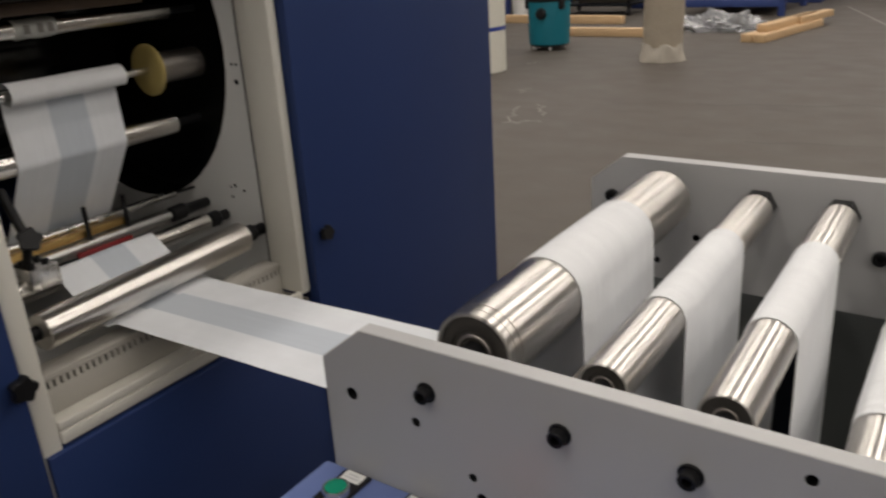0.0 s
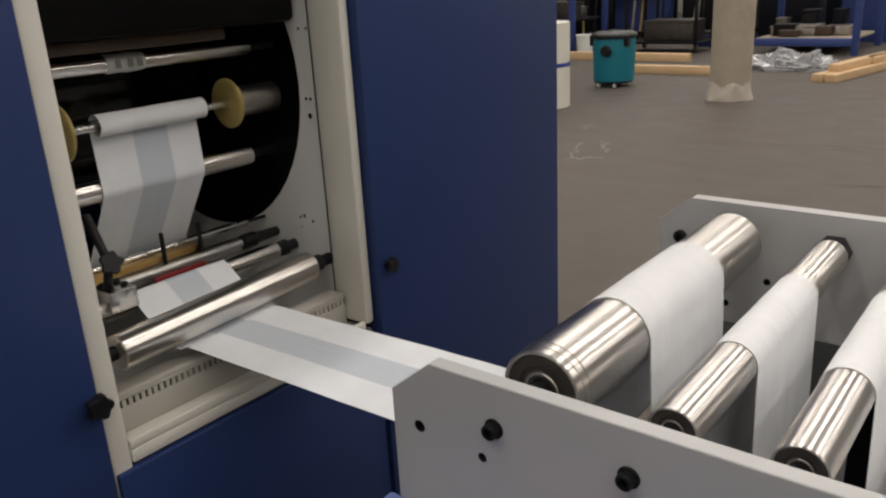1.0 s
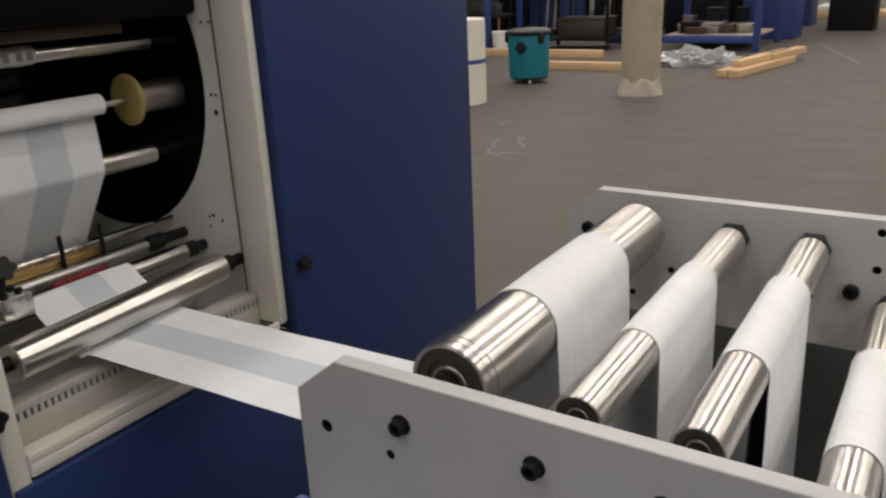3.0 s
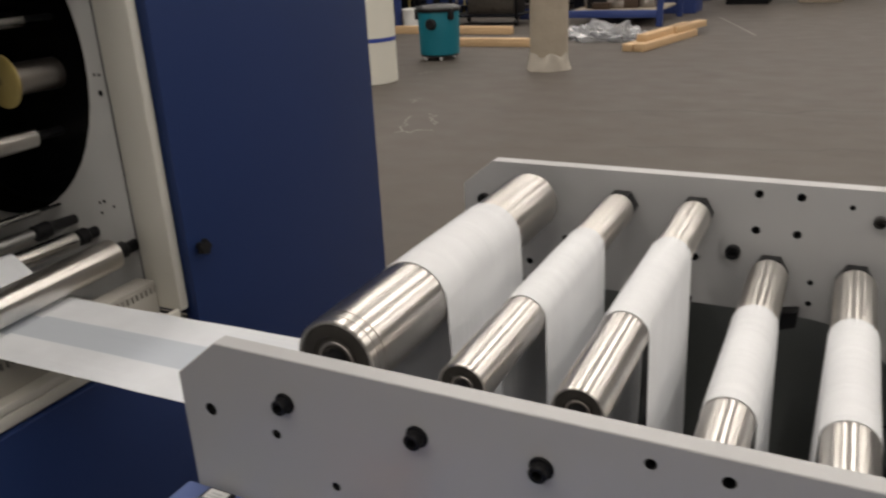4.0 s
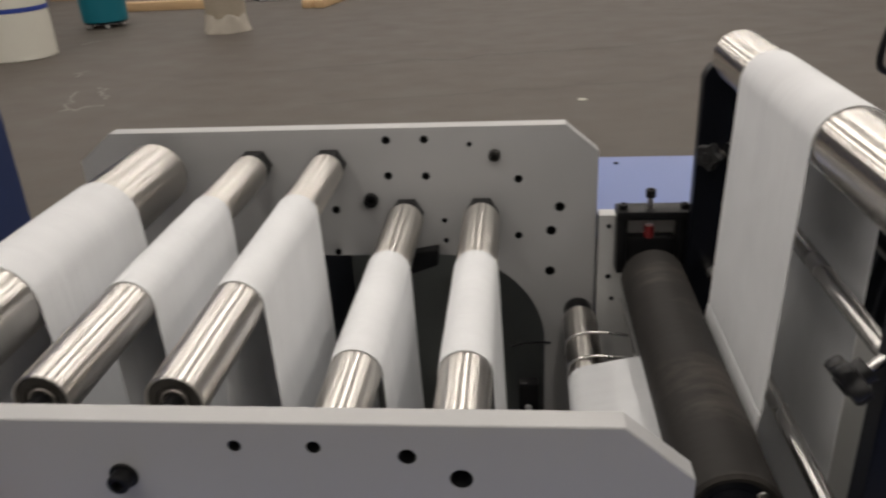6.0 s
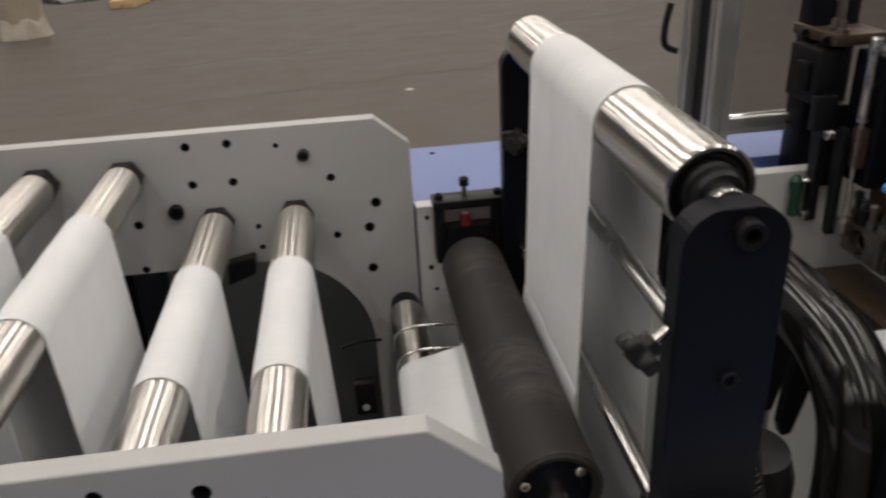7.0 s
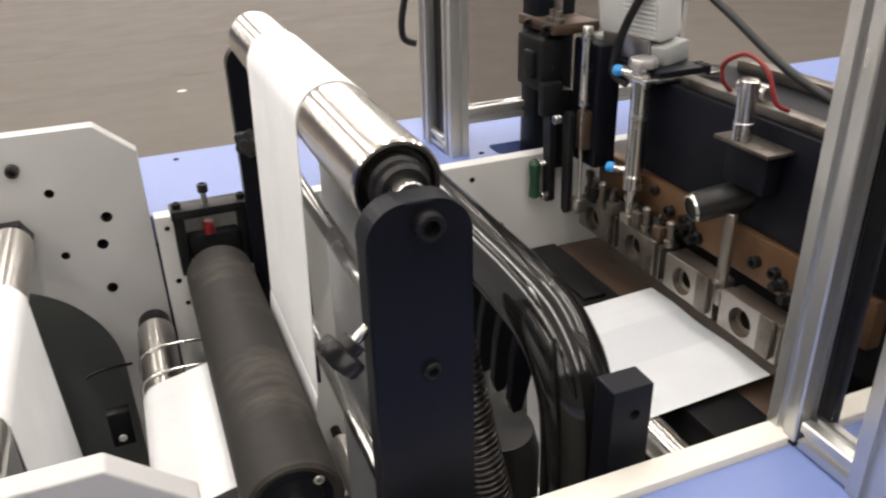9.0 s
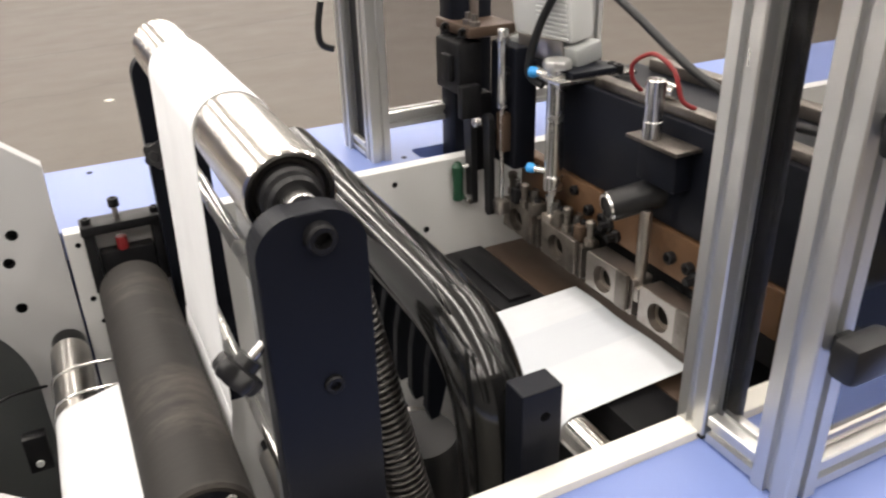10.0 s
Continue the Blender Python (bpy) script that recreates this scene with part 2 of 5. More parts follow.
def box(bm, x0, x1, y0, y1, z0, z1, bevel=0.0, m=None):
    r = bmesh.ops.create_cube(bm, size=1.0)
    t = Matrix.Translation(((x0 + x1) / 2, (y0 + y1) / 2, (z0 + z1) / 2)) @ Matrix.Diagonal((abs(x1 - x0), abs(y1 - y0), abs(z1 - z0), 1))
    bmesh.ops.transform(bm, matrix=t, verts=r["verts"])
    vs = r["verts"]
    if bevel:
        es = list({e for v in vs for e in v.link_edges})
        g = bmesh.ops.bevel(bm, geom=es, offset=bevel, segments=2, affect="EDGES", profile=0.5)
        vs = list({v for f in g["faces"] for v in f.verts} | {v for v in vs if v.is_valid})
    if m is not None:
        bmesh.ops.transform(bm, matrix=m, verts=vs)
    return bm


def axis_frame(p0, p1):
    d = Vector(p1) - Vector(p0)
    return Matrix.Translation(p0) @ d.to_track_quat("Z", "Y").to_matrix().to_4x4(), d.length


def lathe(bm, p0, p1, prof, seg=40, cap=True):
    """Turns a profile of (distance along, radius) round the line from p0 to p1."""
    m, _ = axis_frame(p0, p1)
    rings = []
    for h, r in prof:
        if r <= 1e-6:
            rings.append([bm.verts.new(m @ Vector((0, 0, h)))])
        else:
            rings.append([bm.verts.new(m @ Vector((r * math.cos(2 * math.pi * i / seg), r * math.sin(2 * math.pi * i / seg), h))) for i in range(seg)])
    for a, b in zip(rings, rings[1:]):
        if len(a) == 1 and len(b) == 1:
            continue
        for i in range(seg):
            j = (i + 1) % seg
            if len(a) == 1:
                bm.faces.new((a[0], b[i], b[j]))
            elif len(b) == 1:
                bm.faces.new((a[i], a[j], b[0]))
            else:
                bm.faces.new((a[i], a[j], b[j], b[i]))
    if cap:
        for ring in (rings[0], rings[-1]):
            if len(ring) > 2:
                bm.faces.new(ring)
    return bm


def rod(bm, p0, p1, r, seg=28, bevel=0.001):
    _, n = axis_frame(p0, p1)
    c = min(bevel, r * 0.4, n * 0.4)
    return lathe(bm, p0, p1, [(0, r - c), (c, r), (n - c, r), (n, r - c)], seg)


def tube(bm, pts, r, seg=12, caps=True, flat=1.0, side=(0, 0, 1)):
    """A bent rod along points."""
    pts = [Vector(p) for p in pts]
    rings, up = [], Vector(side)
    for i, p in enumerate(pts):
        d = (pts[min(i + 1, len(pts) - 1)] - pts[max(i - 1, 0)]).normalized()
        u = up - d * up.dot(d)
        if u.length < 1e-4:
            u = d.orthogonal()
        u.normalize()
        v = d.cross(u)
        up = u
        rr = r[i] if isinstance(r, (list, tuple)) else r
        rings.append([bm.verts.new(p + rr * (u * math.cos(a) * flat + v * math.sin(a))) for a in [2 * math.pi * k / seg for k in range(seg)]])
    for a, b in zip(rings, rings[1:]):
        for i in range(seg):
            j = (i + 1) % seg
            bm.faces.new((a[i], a[j], b[j], b[i]))
    if caps:
        bm.faces.new(rings[0])
        bm.faces.new(rings[-1])
    return bm


def smooth_path(pts, n=8):
    """Points of a curve that runs smoothly through the given ones."""
    p = [Vector(q) for q in pts]
    out = []
    for i in range(len(p) - 1):
        a, b, c, d = p[max(i - 1, 0)], p[i], p[i + 1], p[min(i + 2, len(p) - 1)]
        for k in range(n):
            t = k / n
            out.append(0.5 * ((2 * b) + (c - a) * t + (2 * a - 5 * b + 4 * c - d) * t * t + (3 * b - a - 3 * c + d) * t ** 3))
    out.append(p[-1])
    return out


def plate(bm, outline, y0, y1, holes=(), seg=20, axis="y"):
    """A flat plate: an outline of (x, z), from y0 to y1, with round holes (x, z, r) through it. axis 'x': (y, z), from x0 to x1; 'z': (x, y)."""
    def put(u, v, w):
        return {"y": (u, w, v), "x": (w, u, v), "z": (u, v, w)}[axis]
    loops = [list(outline)] + [[(hx + r * math.cos(2 * math.pi * k / seg), hz + r * math.sin(2 * math.pi * k / seg)) for k in range(seg)] for hx, hz, r in holes]
    edges, sides = [], []
    for lp in loops:
        vs = [bm.verts.new(put(u, v, y0)) for u, v in lp]
        es = [bm.edges.new((vs[i], vs[(i + 1) % len(vs)])) for i in range(len(vs))]
        edges += es
    r = bmesh.ops.triangle_fill(bm, use_beauty=True, use_dissolve=False, edges=edges)
    faces = [f for f in r["geom"] if isinstance(f, bmesh.types.BMFace)]
    ex = bmesh.ops.extrude_face_region(bm, geom=faces)
    vs = [v for v in ex["geom"] if isinstance(v, bmesh.types.BMVert)]
    bmesh.ops.translate(bm, verts=vs, vec=Vector(put(0, 0, y1 - y0)))
    return bm


def soften(ob, width=0.0015, seg=2):
    """Rounds the long outer edges of a plate, and leaves the rims of its small holes sharp."""
    me = ob.data
    me.shade_flat()
    bm = bmesh.new()
    bm.from_mesh(me)
    w = bm.edges.layers.float.new("bevel_weight_edge")
    for e in bm.edges:
        if len(e.link_faces) == 2 and e.calc_face_angle(0) > radians(40) and e.calc_length() > 0.008:
            e[w] = 1.0
    bm.to_mesh(me)
    bm.free()
    b = ob.modifiers.new("rounded_edges", "BEVEL")
    b.width, b.segments, b.limit_method = width, seg, "WEIGHT"
    return ob


def arc(cx, cz, r, a0, a1, n=14):
    return [(cx + r * math.cos(radians(a0 + (a1 - a0) * k / n)), cz + r * math.sin(radians(a0 + (a1 - a0) * k / n))) for k in range(n + 1)]


def ribbon(bm, line, y0, y1, thick=0.0009, slices=10, wave=0.0):
    """A web of paper along a line of (x, z), as wide as y0 to y1, with a real thickness."""
    line = [Vector((x, 0, z)) for x, z in line]
    top, low = [], []
    for i, p in enumerate(line):
        d = (line[min(i + 1, len(line) - 1)] - line[max(i - 1, 0)]).normalized()
        n = Vector((-d.z, 0, d.x)) * thick / 2
        rt, rl = [], []
        for k in range(slices + 1):
            y = y0 + (y1 - y0) * k / slices
            w = wave * noise.noise(Vector((p.x * 9, y * 14, p.z * 9)))
            q = Vector((p.x, y, p.z)) + n.normalized() * w
            rt.append(bm.verts.new(q + n))
            rl.append(bm.verts.new(q - n))
        top.append(rt)
        low.append(rl)
    for i in range(len(line) - 1):
        for k in range(slices):
            bm.faces.new((top[i][k], top[i][k + 1], top[i + 1][k + 1], top[i + 1][k]))
            bm.faces.new((low[i][k], low[i + 1][k], low[i + 1][k + 1], low[i][k + 1]))
        bm.faces.new((top[i][0], top[i + 1][0], low[i + 1][0], low[i][0]))
        bm.faces.new((top[i][-1], low[i][-1], low[i + 1][-1], top[i + 1][-1]))
    for i in (0, -1):
        for k in range(slices):
            bm.faces.new((top[i][k], low[i][k], low[i][k + 1], top[i][k + 1]))
    return bm


def bm_():
    return bmesh.new()


def socket_bolt(parent, p, d, r=0.009, h=0.01, name="bolt", mat=None):
    """A socket-head bolt whose head stands on p and looks along d."""
    d = Vector(d).normalized()
    p = Vector(p)
    b = bm_()
    c = r * 0.14
    lathe(b, p - d * 0.002, p + d * h, [(0, r), (h + 0.002 - c, r), (h + 0.002, r - c), (h + 0.002, r * 0.55), (h * 0.4, r * 0.5), (h * 0.4, 0)], 24, cap=False)
    return part(name, b, mat or BLACK, parent)


def star_knob(parent, p, d, r=0.022, h=0.022, name="knob", lobes=5):
    """A lobed clamping knob on a short neck."""
    m, _ = axis_frame(p, Vector(p) + Vector(d))
    b = bm_()
    rings = []
    for hh, k in ((0, 0.55), (h * 0.35, 0.55), (h * 0.4, 0.94), (h * 0.5, 1.0), (h * 0.85, 1.0), (h, 0.9)):
        ring = []
        for i in range(40):
            a = 2 * math.pi * i / 40
            rr = r * k * (1 + (0.14 * math.cos(lobes * a) if k > 0.6 else 0))
            ring.append(b.verts.new(m @ Vector((rr * math.cos(a), rr * math.sin(a), hh))))
        rings.append(ring)
    for a, c in zip(rings, rings[1:]):
        for i in range(40):
            b.faces.new((a[i], a[(i + 1) % 40], c[(i + 1) % 40], c[i]))
    b.faces.new(rings[0])
    b.faces.new(rings[-1])
    return part(name, b, PLASTIC, parent, "black plastic star knob")


def threaded_hole(parent, x, y, z, r, depth, d):
    """The dark oiled thread of a tapped hole: an open sleeve with a blind end."""
    b = bm_()
    lathe(b, (x, y, z), (x, y + d * depth, z), [(0.0006, r * 0.995), (0.002, r * 0.90), (depth, r * 0.88), (depth, 0)], 20, cap=False)
    return part("threaded_hole", b, BLACK, parent)


def profile_bar(bm, p0, p1, w=0.030, d=None, side=(1, 0, 0)):
    """An aluminium slot profile: a square bar with a T-slot in each face."""
    d = d or w
    h, g, dp, c = w / 2, 0.0042, 0.006, 0.0015
    q = []
    for k in range(4):
        a, e = (h, d / 2) if k % 2 == 0 else (d / 2, h)
        pts = [(a, -e + c), (a, -g), (a - dp, -g), (a - dp, g), (a, g), (a, e - c)]
        ca, sa = math.cos(k * math.pi / 2), math.sin(k * math.pi / 2)
        q += [(x * ca - y * sa, x * sa + y * ca) for x, y in pts]
    p0, p1 = Vector(p0), Vector(p1)
    ax = (p1 - p0).normalized()
    u = Vector(side)
    u = (u - ax * u.dot(ax)).normalized()
    v = ax.cross(u)
    r0 = [bm.verts.new(p0 + u * x + v * y) for x, y in q]
    r1 = [bm.verts.new(p1 + u * x + v * y) for x, y in q]
    n = len(q)
    for i in range(n):
        bm.faces.new((r0[i], r0[(i + 1) % n], r1[(i + 1) % n], r1[i]))
    bm.faces.new(r0)
    bm.faces.new(r1)
    return bm


def coil(bm, p0, p1, r, turns, wire, seg=8, per=18):
    """A coil spring."""
    m, n = axis_frame(p0, p1)
    k = int(turns * per)
    pts = [m @ Vector((r * math.cos(2 * math.pi * i / per), r * math.sin(2 * math.pi * i / per), n * i / k)) for i in range(k + 1)]
    return tube(bm, pts, wire, seg)


# ---- the hall ----
HX0, HX1, HY0, HY1, HZ = -16.0, 14.0, -9.0, 26.0, 6.4
b = bm_()
box(b, HX0 - 0.3, HX1 + 0.3, HY0 - 0.3, HY1 + 0.3, -0.2, 0.0)
solid("floor", b, CONCRETE, "worn grey-brown concrete hall floor with stains", "floor", kind="structure")
b = bm_()
box(b, HX0 - 0.3, HX1 + 0.3, HY0 - 0.3, HY1 + 0.3, HZ, HZ + 0.2)
solid("ceiling", b, HALL_CEILING, "pale sheet-metal hall ceiling", "ceiling", kind="structure")
for n, x0, x1, y0, y1 in (("wall_north", HX0 - 0.3, HX1 + 0.3, HY1, HY1 + 0.3), ("wall_south", HX0 - 0.3, HX1 + 0.3, HY0 - 0.3, HY0), ("wall_west", HX0 - 0.3, HX0, HY0, HY1), ("wall_east", HX1, HX1 + 0.3, HY0, HY1)):
    b = bm_()
    box(b, x0, x1, y0, y1, 0, HZ)
    solid(n, b, HALL_WALL, "plain grey painted hall wall", "wall", kind="structure")

lamp_light = bpy.data.lights.new("hall_lamp_light", "AREA")
lamp_light.shape, lamp_light.size, lamp_light.size_y = "RECTANGLE", 0.20, 32.0
lamp_light.energy, lamp_light.color = LAMP_POWER, LAMP_COLOR


# added upward fill light that brightens the ceiling; the lamps themselves shine only down
ceiling_fill = bpy.data.lights.new("ceiling_fill_light", "AREA")
ceiling_fill.shape, ceiling_fill.size, ceiling_fill.size_y = "RECTANGLE", 0.20, 32.0
ceiling_fill.energy, ceiling_fill.color = CEILING_FILL_POWER, LAMP_COLOR


def hall_lamp():
    t = thing("hall_lamp", "long white fluorescent hall lamp under the ceiling", "lamp", "hall lamps", at=(0, 0, LAMP_Z))
    b = bm_()
    box(b, -0.14, 0.14, -2.4, 2.4, LAMP_Z + 0.03, LAMP_Z + 0.09, 0.008)
    part("housing", b, WHITE_PLASTIC, t)
    for x in (-0.07, 0.07):
        b = bm_()
        rod(b, (x, -2.37, LAMP_Z + 0.012), (x, 2.37, LAMP_Z + 0.012), 0.014, 14)
        part("lamp_tube", b, TUBE, t)
    for y in (-1.9, 1.9):
        b = bm_()
        rod(b, (0, y, LAMP_Z + 0.09), (0, y, HZ), 0.006, 8)
        part("hanger", b, DULL_STEEL, t)
    return t


first_lamp = hall_lamp()
first_lamp.location = (-9.0, -4.0, LAMP_Z)
for row in range(8):
    x = -9.0 + 2.5 * row
    for k in range(7):
        if row or k:
            copy_thing(first_lamp, Matrix.Translation((x, -4.0 + 4.85 * k, LAMP_Z)))
    li = new("hall_lamp_and_fill_light", lamp_light)
    li.matrix_world = Matrix.Translation((x, 9.7, LAMP_Z - 0.01))
    # invented fill above each lamp row, aimed at the ceiling
    li = new("hall_lamp_and_fill_light", ceiling_fill)
    li.matrix_world = Matrix.Translation((x, 9.7, LAMP_Z + 0.10)) @ pose(0, 0, 0, 180, 0, 0)

# ---- accumulator section: two side plates with rollers between ----
PX0, PX1, PTOP = -0.138, 0.680, 1.053
YF = 0.715
NEAR_HOLES = [(-0.100, 0.972, 0.0075), (-0.016, 0.963, 0.0055), (0.051, 0.919, 0.005), (0.061, 0.897, 0.006), (0.354, 1.032, 0.0052), (0.412, 1.032, 0.0055), (0.479, 1.025, 0.0068), (0.517, 1.006, 0.0085), (0.354, 0.974, 0.0052), (0.413, 0.974, 0.0052)]
FAR_HOLES = [(0.357, 1.040, 0.0065), (0.416, 1.040, 0.0065), (0.357, 0.982, 0.0065), (0.416, 0.981, 0.0065), (0.485, 1.031, 0.004), (0.559, 0.974, 0.0065), (0.623, 0.927, 0.008), (0.610, 0.887, 0.008), (0.559, 0.879, 0.006), (0.609, 0.816, 0.008), (0.268, 0.926, 0.007), (0.264, 0.852, 0.006), (0.442, 0.906, 0.0045), (0.443, 0.871, 0.0045), (-0.014, 0.880, 0.006), (0.052, 0.931, 0.006)]


def side_plate(name, y0, y1, holes, label, far):
    t = thing(name, label, "machine frame", "accumulator side plates", at=(PX0, y0, 0.5))
    if far:
        bottom = [(PX1, 0.45), (0.602, 0.45)] + arc(0.434, 0.678, 0.168, 0, 90, 16) + [(PX0, 0.846)]
    else:
        bottom = [(PX1, 0.60), (PX0, 0.60)]
    top = PTOP + (0.006 if far else 0.0)
    outline = [(PX0, top - 0.045), (PX0 + 0.056, top), (PX1 - 0.050, top), (PX1, top - 0.043)] + bottom
    b = bm_()
    plate(b, outline, y0, y1, holes)
    soften(part("plate", b, GREY_PLATE, t), 0.0016)
    return t


near_plate = side_plate("side_plate", 0.0, 0.020, NEAR_HOLES, "grey enamelled steel side plate with chamfered corners and bolts", False)
far_plate = side_plate("side_plate", YF, YF + 0.026, FAR_HOLES, "grey enamelled steel side plate with arched cut-out and holes", True)
for x, z in ((0.0, 1.003), (0.147, 1.003), (0.265, 1.003)):
    b = bm_()
    rod(b, (x, 0.001, z), (x, -0.002, z), 0.0112, 28)
    part("washer", b, BLACK, near_plate)
    socket_bolt(near_plate, (x, -0.002, z), (0, -1, 0), 0.0084, 0.010)
for x, z, r in ((0.523, 1.014, 0.0089), (0.327, 0.943, 0.0115), (-0.099, 0.989, 0.0105)):
    socket_bolt(far_plate, (x, YF, z), (0, -1, 0), r, 0.010, mat=DARK_STEEL if r < 0.009 else BLACK)

for x, z, r in NEAR_HOLES:
    threaded_hole(near_plate, x, 0.0, z, r, 0.017, 1)
for x, z, r in FAR_HOLES:
    threaded_hole(far_plate, x, YF, z, r, 0.015, 1)

# web of tissue: wide as WY0 to WY1
WY0, WY1 = 0.248, 0.496
LY0, LY1 = 0.258, 0.505  # where it runs over the loop and top rollers
BY0, BY1 = 0.235, 0.482  # inside the printing bay
ROLLERS = [(0.001, 1.004, 0.0485), (0.150, 1.005, 0.0265), (0.268, 1.005, 0.0265), (0.384, 0.922, 0.0280), (0.502, 0.922, 0.0280)]


def roller(x, z, r, y0=0.088, y1=0.680, label="bright turned steel guide roller with dark bearing ends", big=False):
    t = thing("guide_roller", label, "roller", "accumulator guide rollers", at=(x, (y0 + y1) / 2, z))
    b = bm_()
    n = y1 - y0
    prof = [(0.005, r * 0.88), (0.0005, r * 0.89), (0, r * 0.94), (0.001, r * 0.985)]
    if big:
        prof += [(0.010, r * 0.99), (0.0105, r * 0.965), (0.013, r * 0.965), (0.0135, r * 0.99), (0.022, r * 0.99), (0.0225, r * 0.965), (0.025, r * 0.965), (0.0255, r)]
    prof += [(0.03, r), (n - 0.003, r), (n, r * 0.97), (n, r * 0.87), (n - 0.005, r * 0.86)]
    lathe(b, (x, y0, z), (x, y1, z), prof, 64, cap=False)
    part("shell", b, STEEL, t)
    for ya, s in ((y0, 1), (y1, -1)):
        b = bm_()
        lathe(b, (x, ya + s * 0.0015, z), (x, ya + s * 0.012, z), [(0.001, r * 0.885), (0, r * 0.84), (0, r * 0.60), (0.002, r * 0.58), (0.002, r * 0.5), (0, r * 0.49), (0, r * 0.3)], 40, cap=False)
        part("bearing", b, END_GREY, t, "dark grey end disc with bearing")
        b = bm_()
        lathe(b, (x, ya + s * 0.0005, z), (x, ya + s * 0.008, z), [(0.001, r * 0.46), (0, r * 0.44), (0, r * 0.39), (0.004, r * 0.37)], 32, cap=False)
        part("bearing_ring", b, DULL_STEEL, t, "dull inner bearing ring")
    b = bm_()
    rod(b, (x, 0.019, z), (x, YF + 0.001, z), max(0.008, r * 0.28), 24)
    part("axle", b, BLACK, t, "black steel axle")
    b = bm_()
    rod(b, (x, y1 + 0.006, z), (x, YF - 0.001, z), max(0.0265, r * 0.6), 6, 0.004)
    part("end_nut", b, PLASTIC, t, "black end nut")
    return t


for i, (x, z, r) in enumerate(ROLLERS):
    roller(x, z, r, label="thick bright turned steel guide roller with grooved end" if i == 0 else "bright turned steel guide roller carrying white tissue", big=i == 0)
LOW = [(-0.072, 0.7895, 0.026), (0.098, 0.43, 0.020), (0.209, 0.43, 0.020), (0.329, 0.43, 0.020), (0.448, 0.43, 0.020), (0.572, 0.43, 0.020)]
for x, z, r in LOW:
    roller(x, z, r, label="thin steel idler roller low between the side plates")


def tangent_run(c1, r1, s1, c2, r2, s2):
    """The ends of the straight run of a web from a roller turned with sign s1 to one turned with s2."""
    d = Vector((c2[0] - c1[0], c2[1] - c1[1]))
    L = d.length
    a = math.atan2(d.y, d.x)
    k = math.asin(max(-1, min(1, (s1 * r1 - s2 * r2) / L)))
    n = a + math.pi / 2 - k
    u = Vector((math.cos(n), math.sin(n)))
    return Vector(c1) + u * r1 * s1, Vector(c2) + u * r2 * s2


def web_line(start, rolls, end):
    """A web over and under rollers (x, z, r, s): s = 1 passes over, -1 under."""
    seq = [(start[0], start[1], 0.0, 1)] + rolls + [(end[0], end[1], 0.0, 1)]
    ends = [tangent_run(a[:2], a[2], a[3], c[:2], c[2], c[3]) for a, c in zip(seq, seq[1:])]
    line = [tuple(ends[0][0])]
    for (x, z, r, s), e_in, e_out in zip(seq[1:-1], ends, ends[1:]):
        p, q = e_in[1], e_out[0]
        a0, a1 = math.atan2(p.y - z, p.x - x), math.atan2(q.y - z, q.x - x)
        if s > 0:
            while a1 > a0:
                a1 -= 2 * math.pi
        else:
            while a1 < a0:
                a1 += 2 * math.pi
        n = max(3, int(abs(a1 - a0) / 0.12))
        line += [(x + r * math.cos(a0 + (a1 - a0) * k / n), z + r * math.sin(a0 + (a1 - a0) * k / n)) for k in range(n + 1)]
    line.append(tuple(ends[-1][1]))
    return line


web = thing("paper_web", "white tissue web threaded over the accumulator rollers", "paper web", at=(0.0, 0.37, 0.76))
b = bm_()
ribbon(b, [(-0.980 + 0.04 * k, min(0.7440 + 0.00115 * k, 0.7615)) for k in range(24)], WY0, WY1, wave=0.0012)
part("incoming_span", b, TISSUE_BAND, web, "flat white tissue span with a grey folded band")
G = 0.0012
over = [(x, z, r + G, 1) for x, z, r in ROLLERS]
under = [(x, z, r + G, -1) for x, z, r in LOW]
seq = [under[0], over[0], under[1], over[1], under[2], over[2], under[3], over[3], under[4], over[4], under[5]]
b = bm_()
ribbon(b, web_line((-0.110, 0.7620), seq, (0.62, 0.52)), LY0, LY1, wave=0.0008)
part("looped_span", b, TISSUE, web)

# ---- printing unit ----
FX = -0.870
unit = thing("printing_unit", "tall navy and cream printing unit with an open roller bay", "machine", at=(FX, 0.37, 0))


def upart(name, mat, q, label="", bevel=0.003):
    b = bm_()
    box(b, *q, bevel)
    return part(name, b, mat, unit, label)


near_door = upart("near_door", NAVY, (FX - 0.02, FX + 0.012, -0.84, 0.006, 0.12, 2.1), "navy painted sheet-steel door")
far_door = upart("far_door", NAVY, (FX - 0.02, -0.850, 0.722, 1.572, 0.12, 2.1), "navy painted sheet-steel door")
upart("near_wall", CREAM, (-2.1, FX - 0.061, -0.005, 0.02, 0.1, 2.1))
upart("near_post", CREAM, (FX - 0.06, FX, 0.010, 0.050, 0.1, 2.1), "cream enamelled post", 0.006)
upart("far_post", CREAM, (-0.974, FX, 0.690, 0.719, 0.64, 2.1), "cream enamelled post", 0.010)
# thin black strip paints the dark of the gap between wall and post
upart("groove_shade", PLASTIC, (-0.9715, -0.9690, 0.6876, 0.6898, 0.66, 2.09), "black strip standing for the shaded groove beside the post", 0.0005)
upart("lower_panel", NAVY, (FX - 0.01, FX + 0.012, 0.014, 0.716, 0.1, 0.600), "navy painted lower panel")
upart("sill", CREAM, (FX - 0.12, FX, 0.051, 0.689, 0.605, 0.632), "cream sill", 0.004)
upart("sill_lip", CREAM, (FX - 0.014, FX - 0.001, 0.051, 0.689, 0.632, 0.652), "", 0.004)
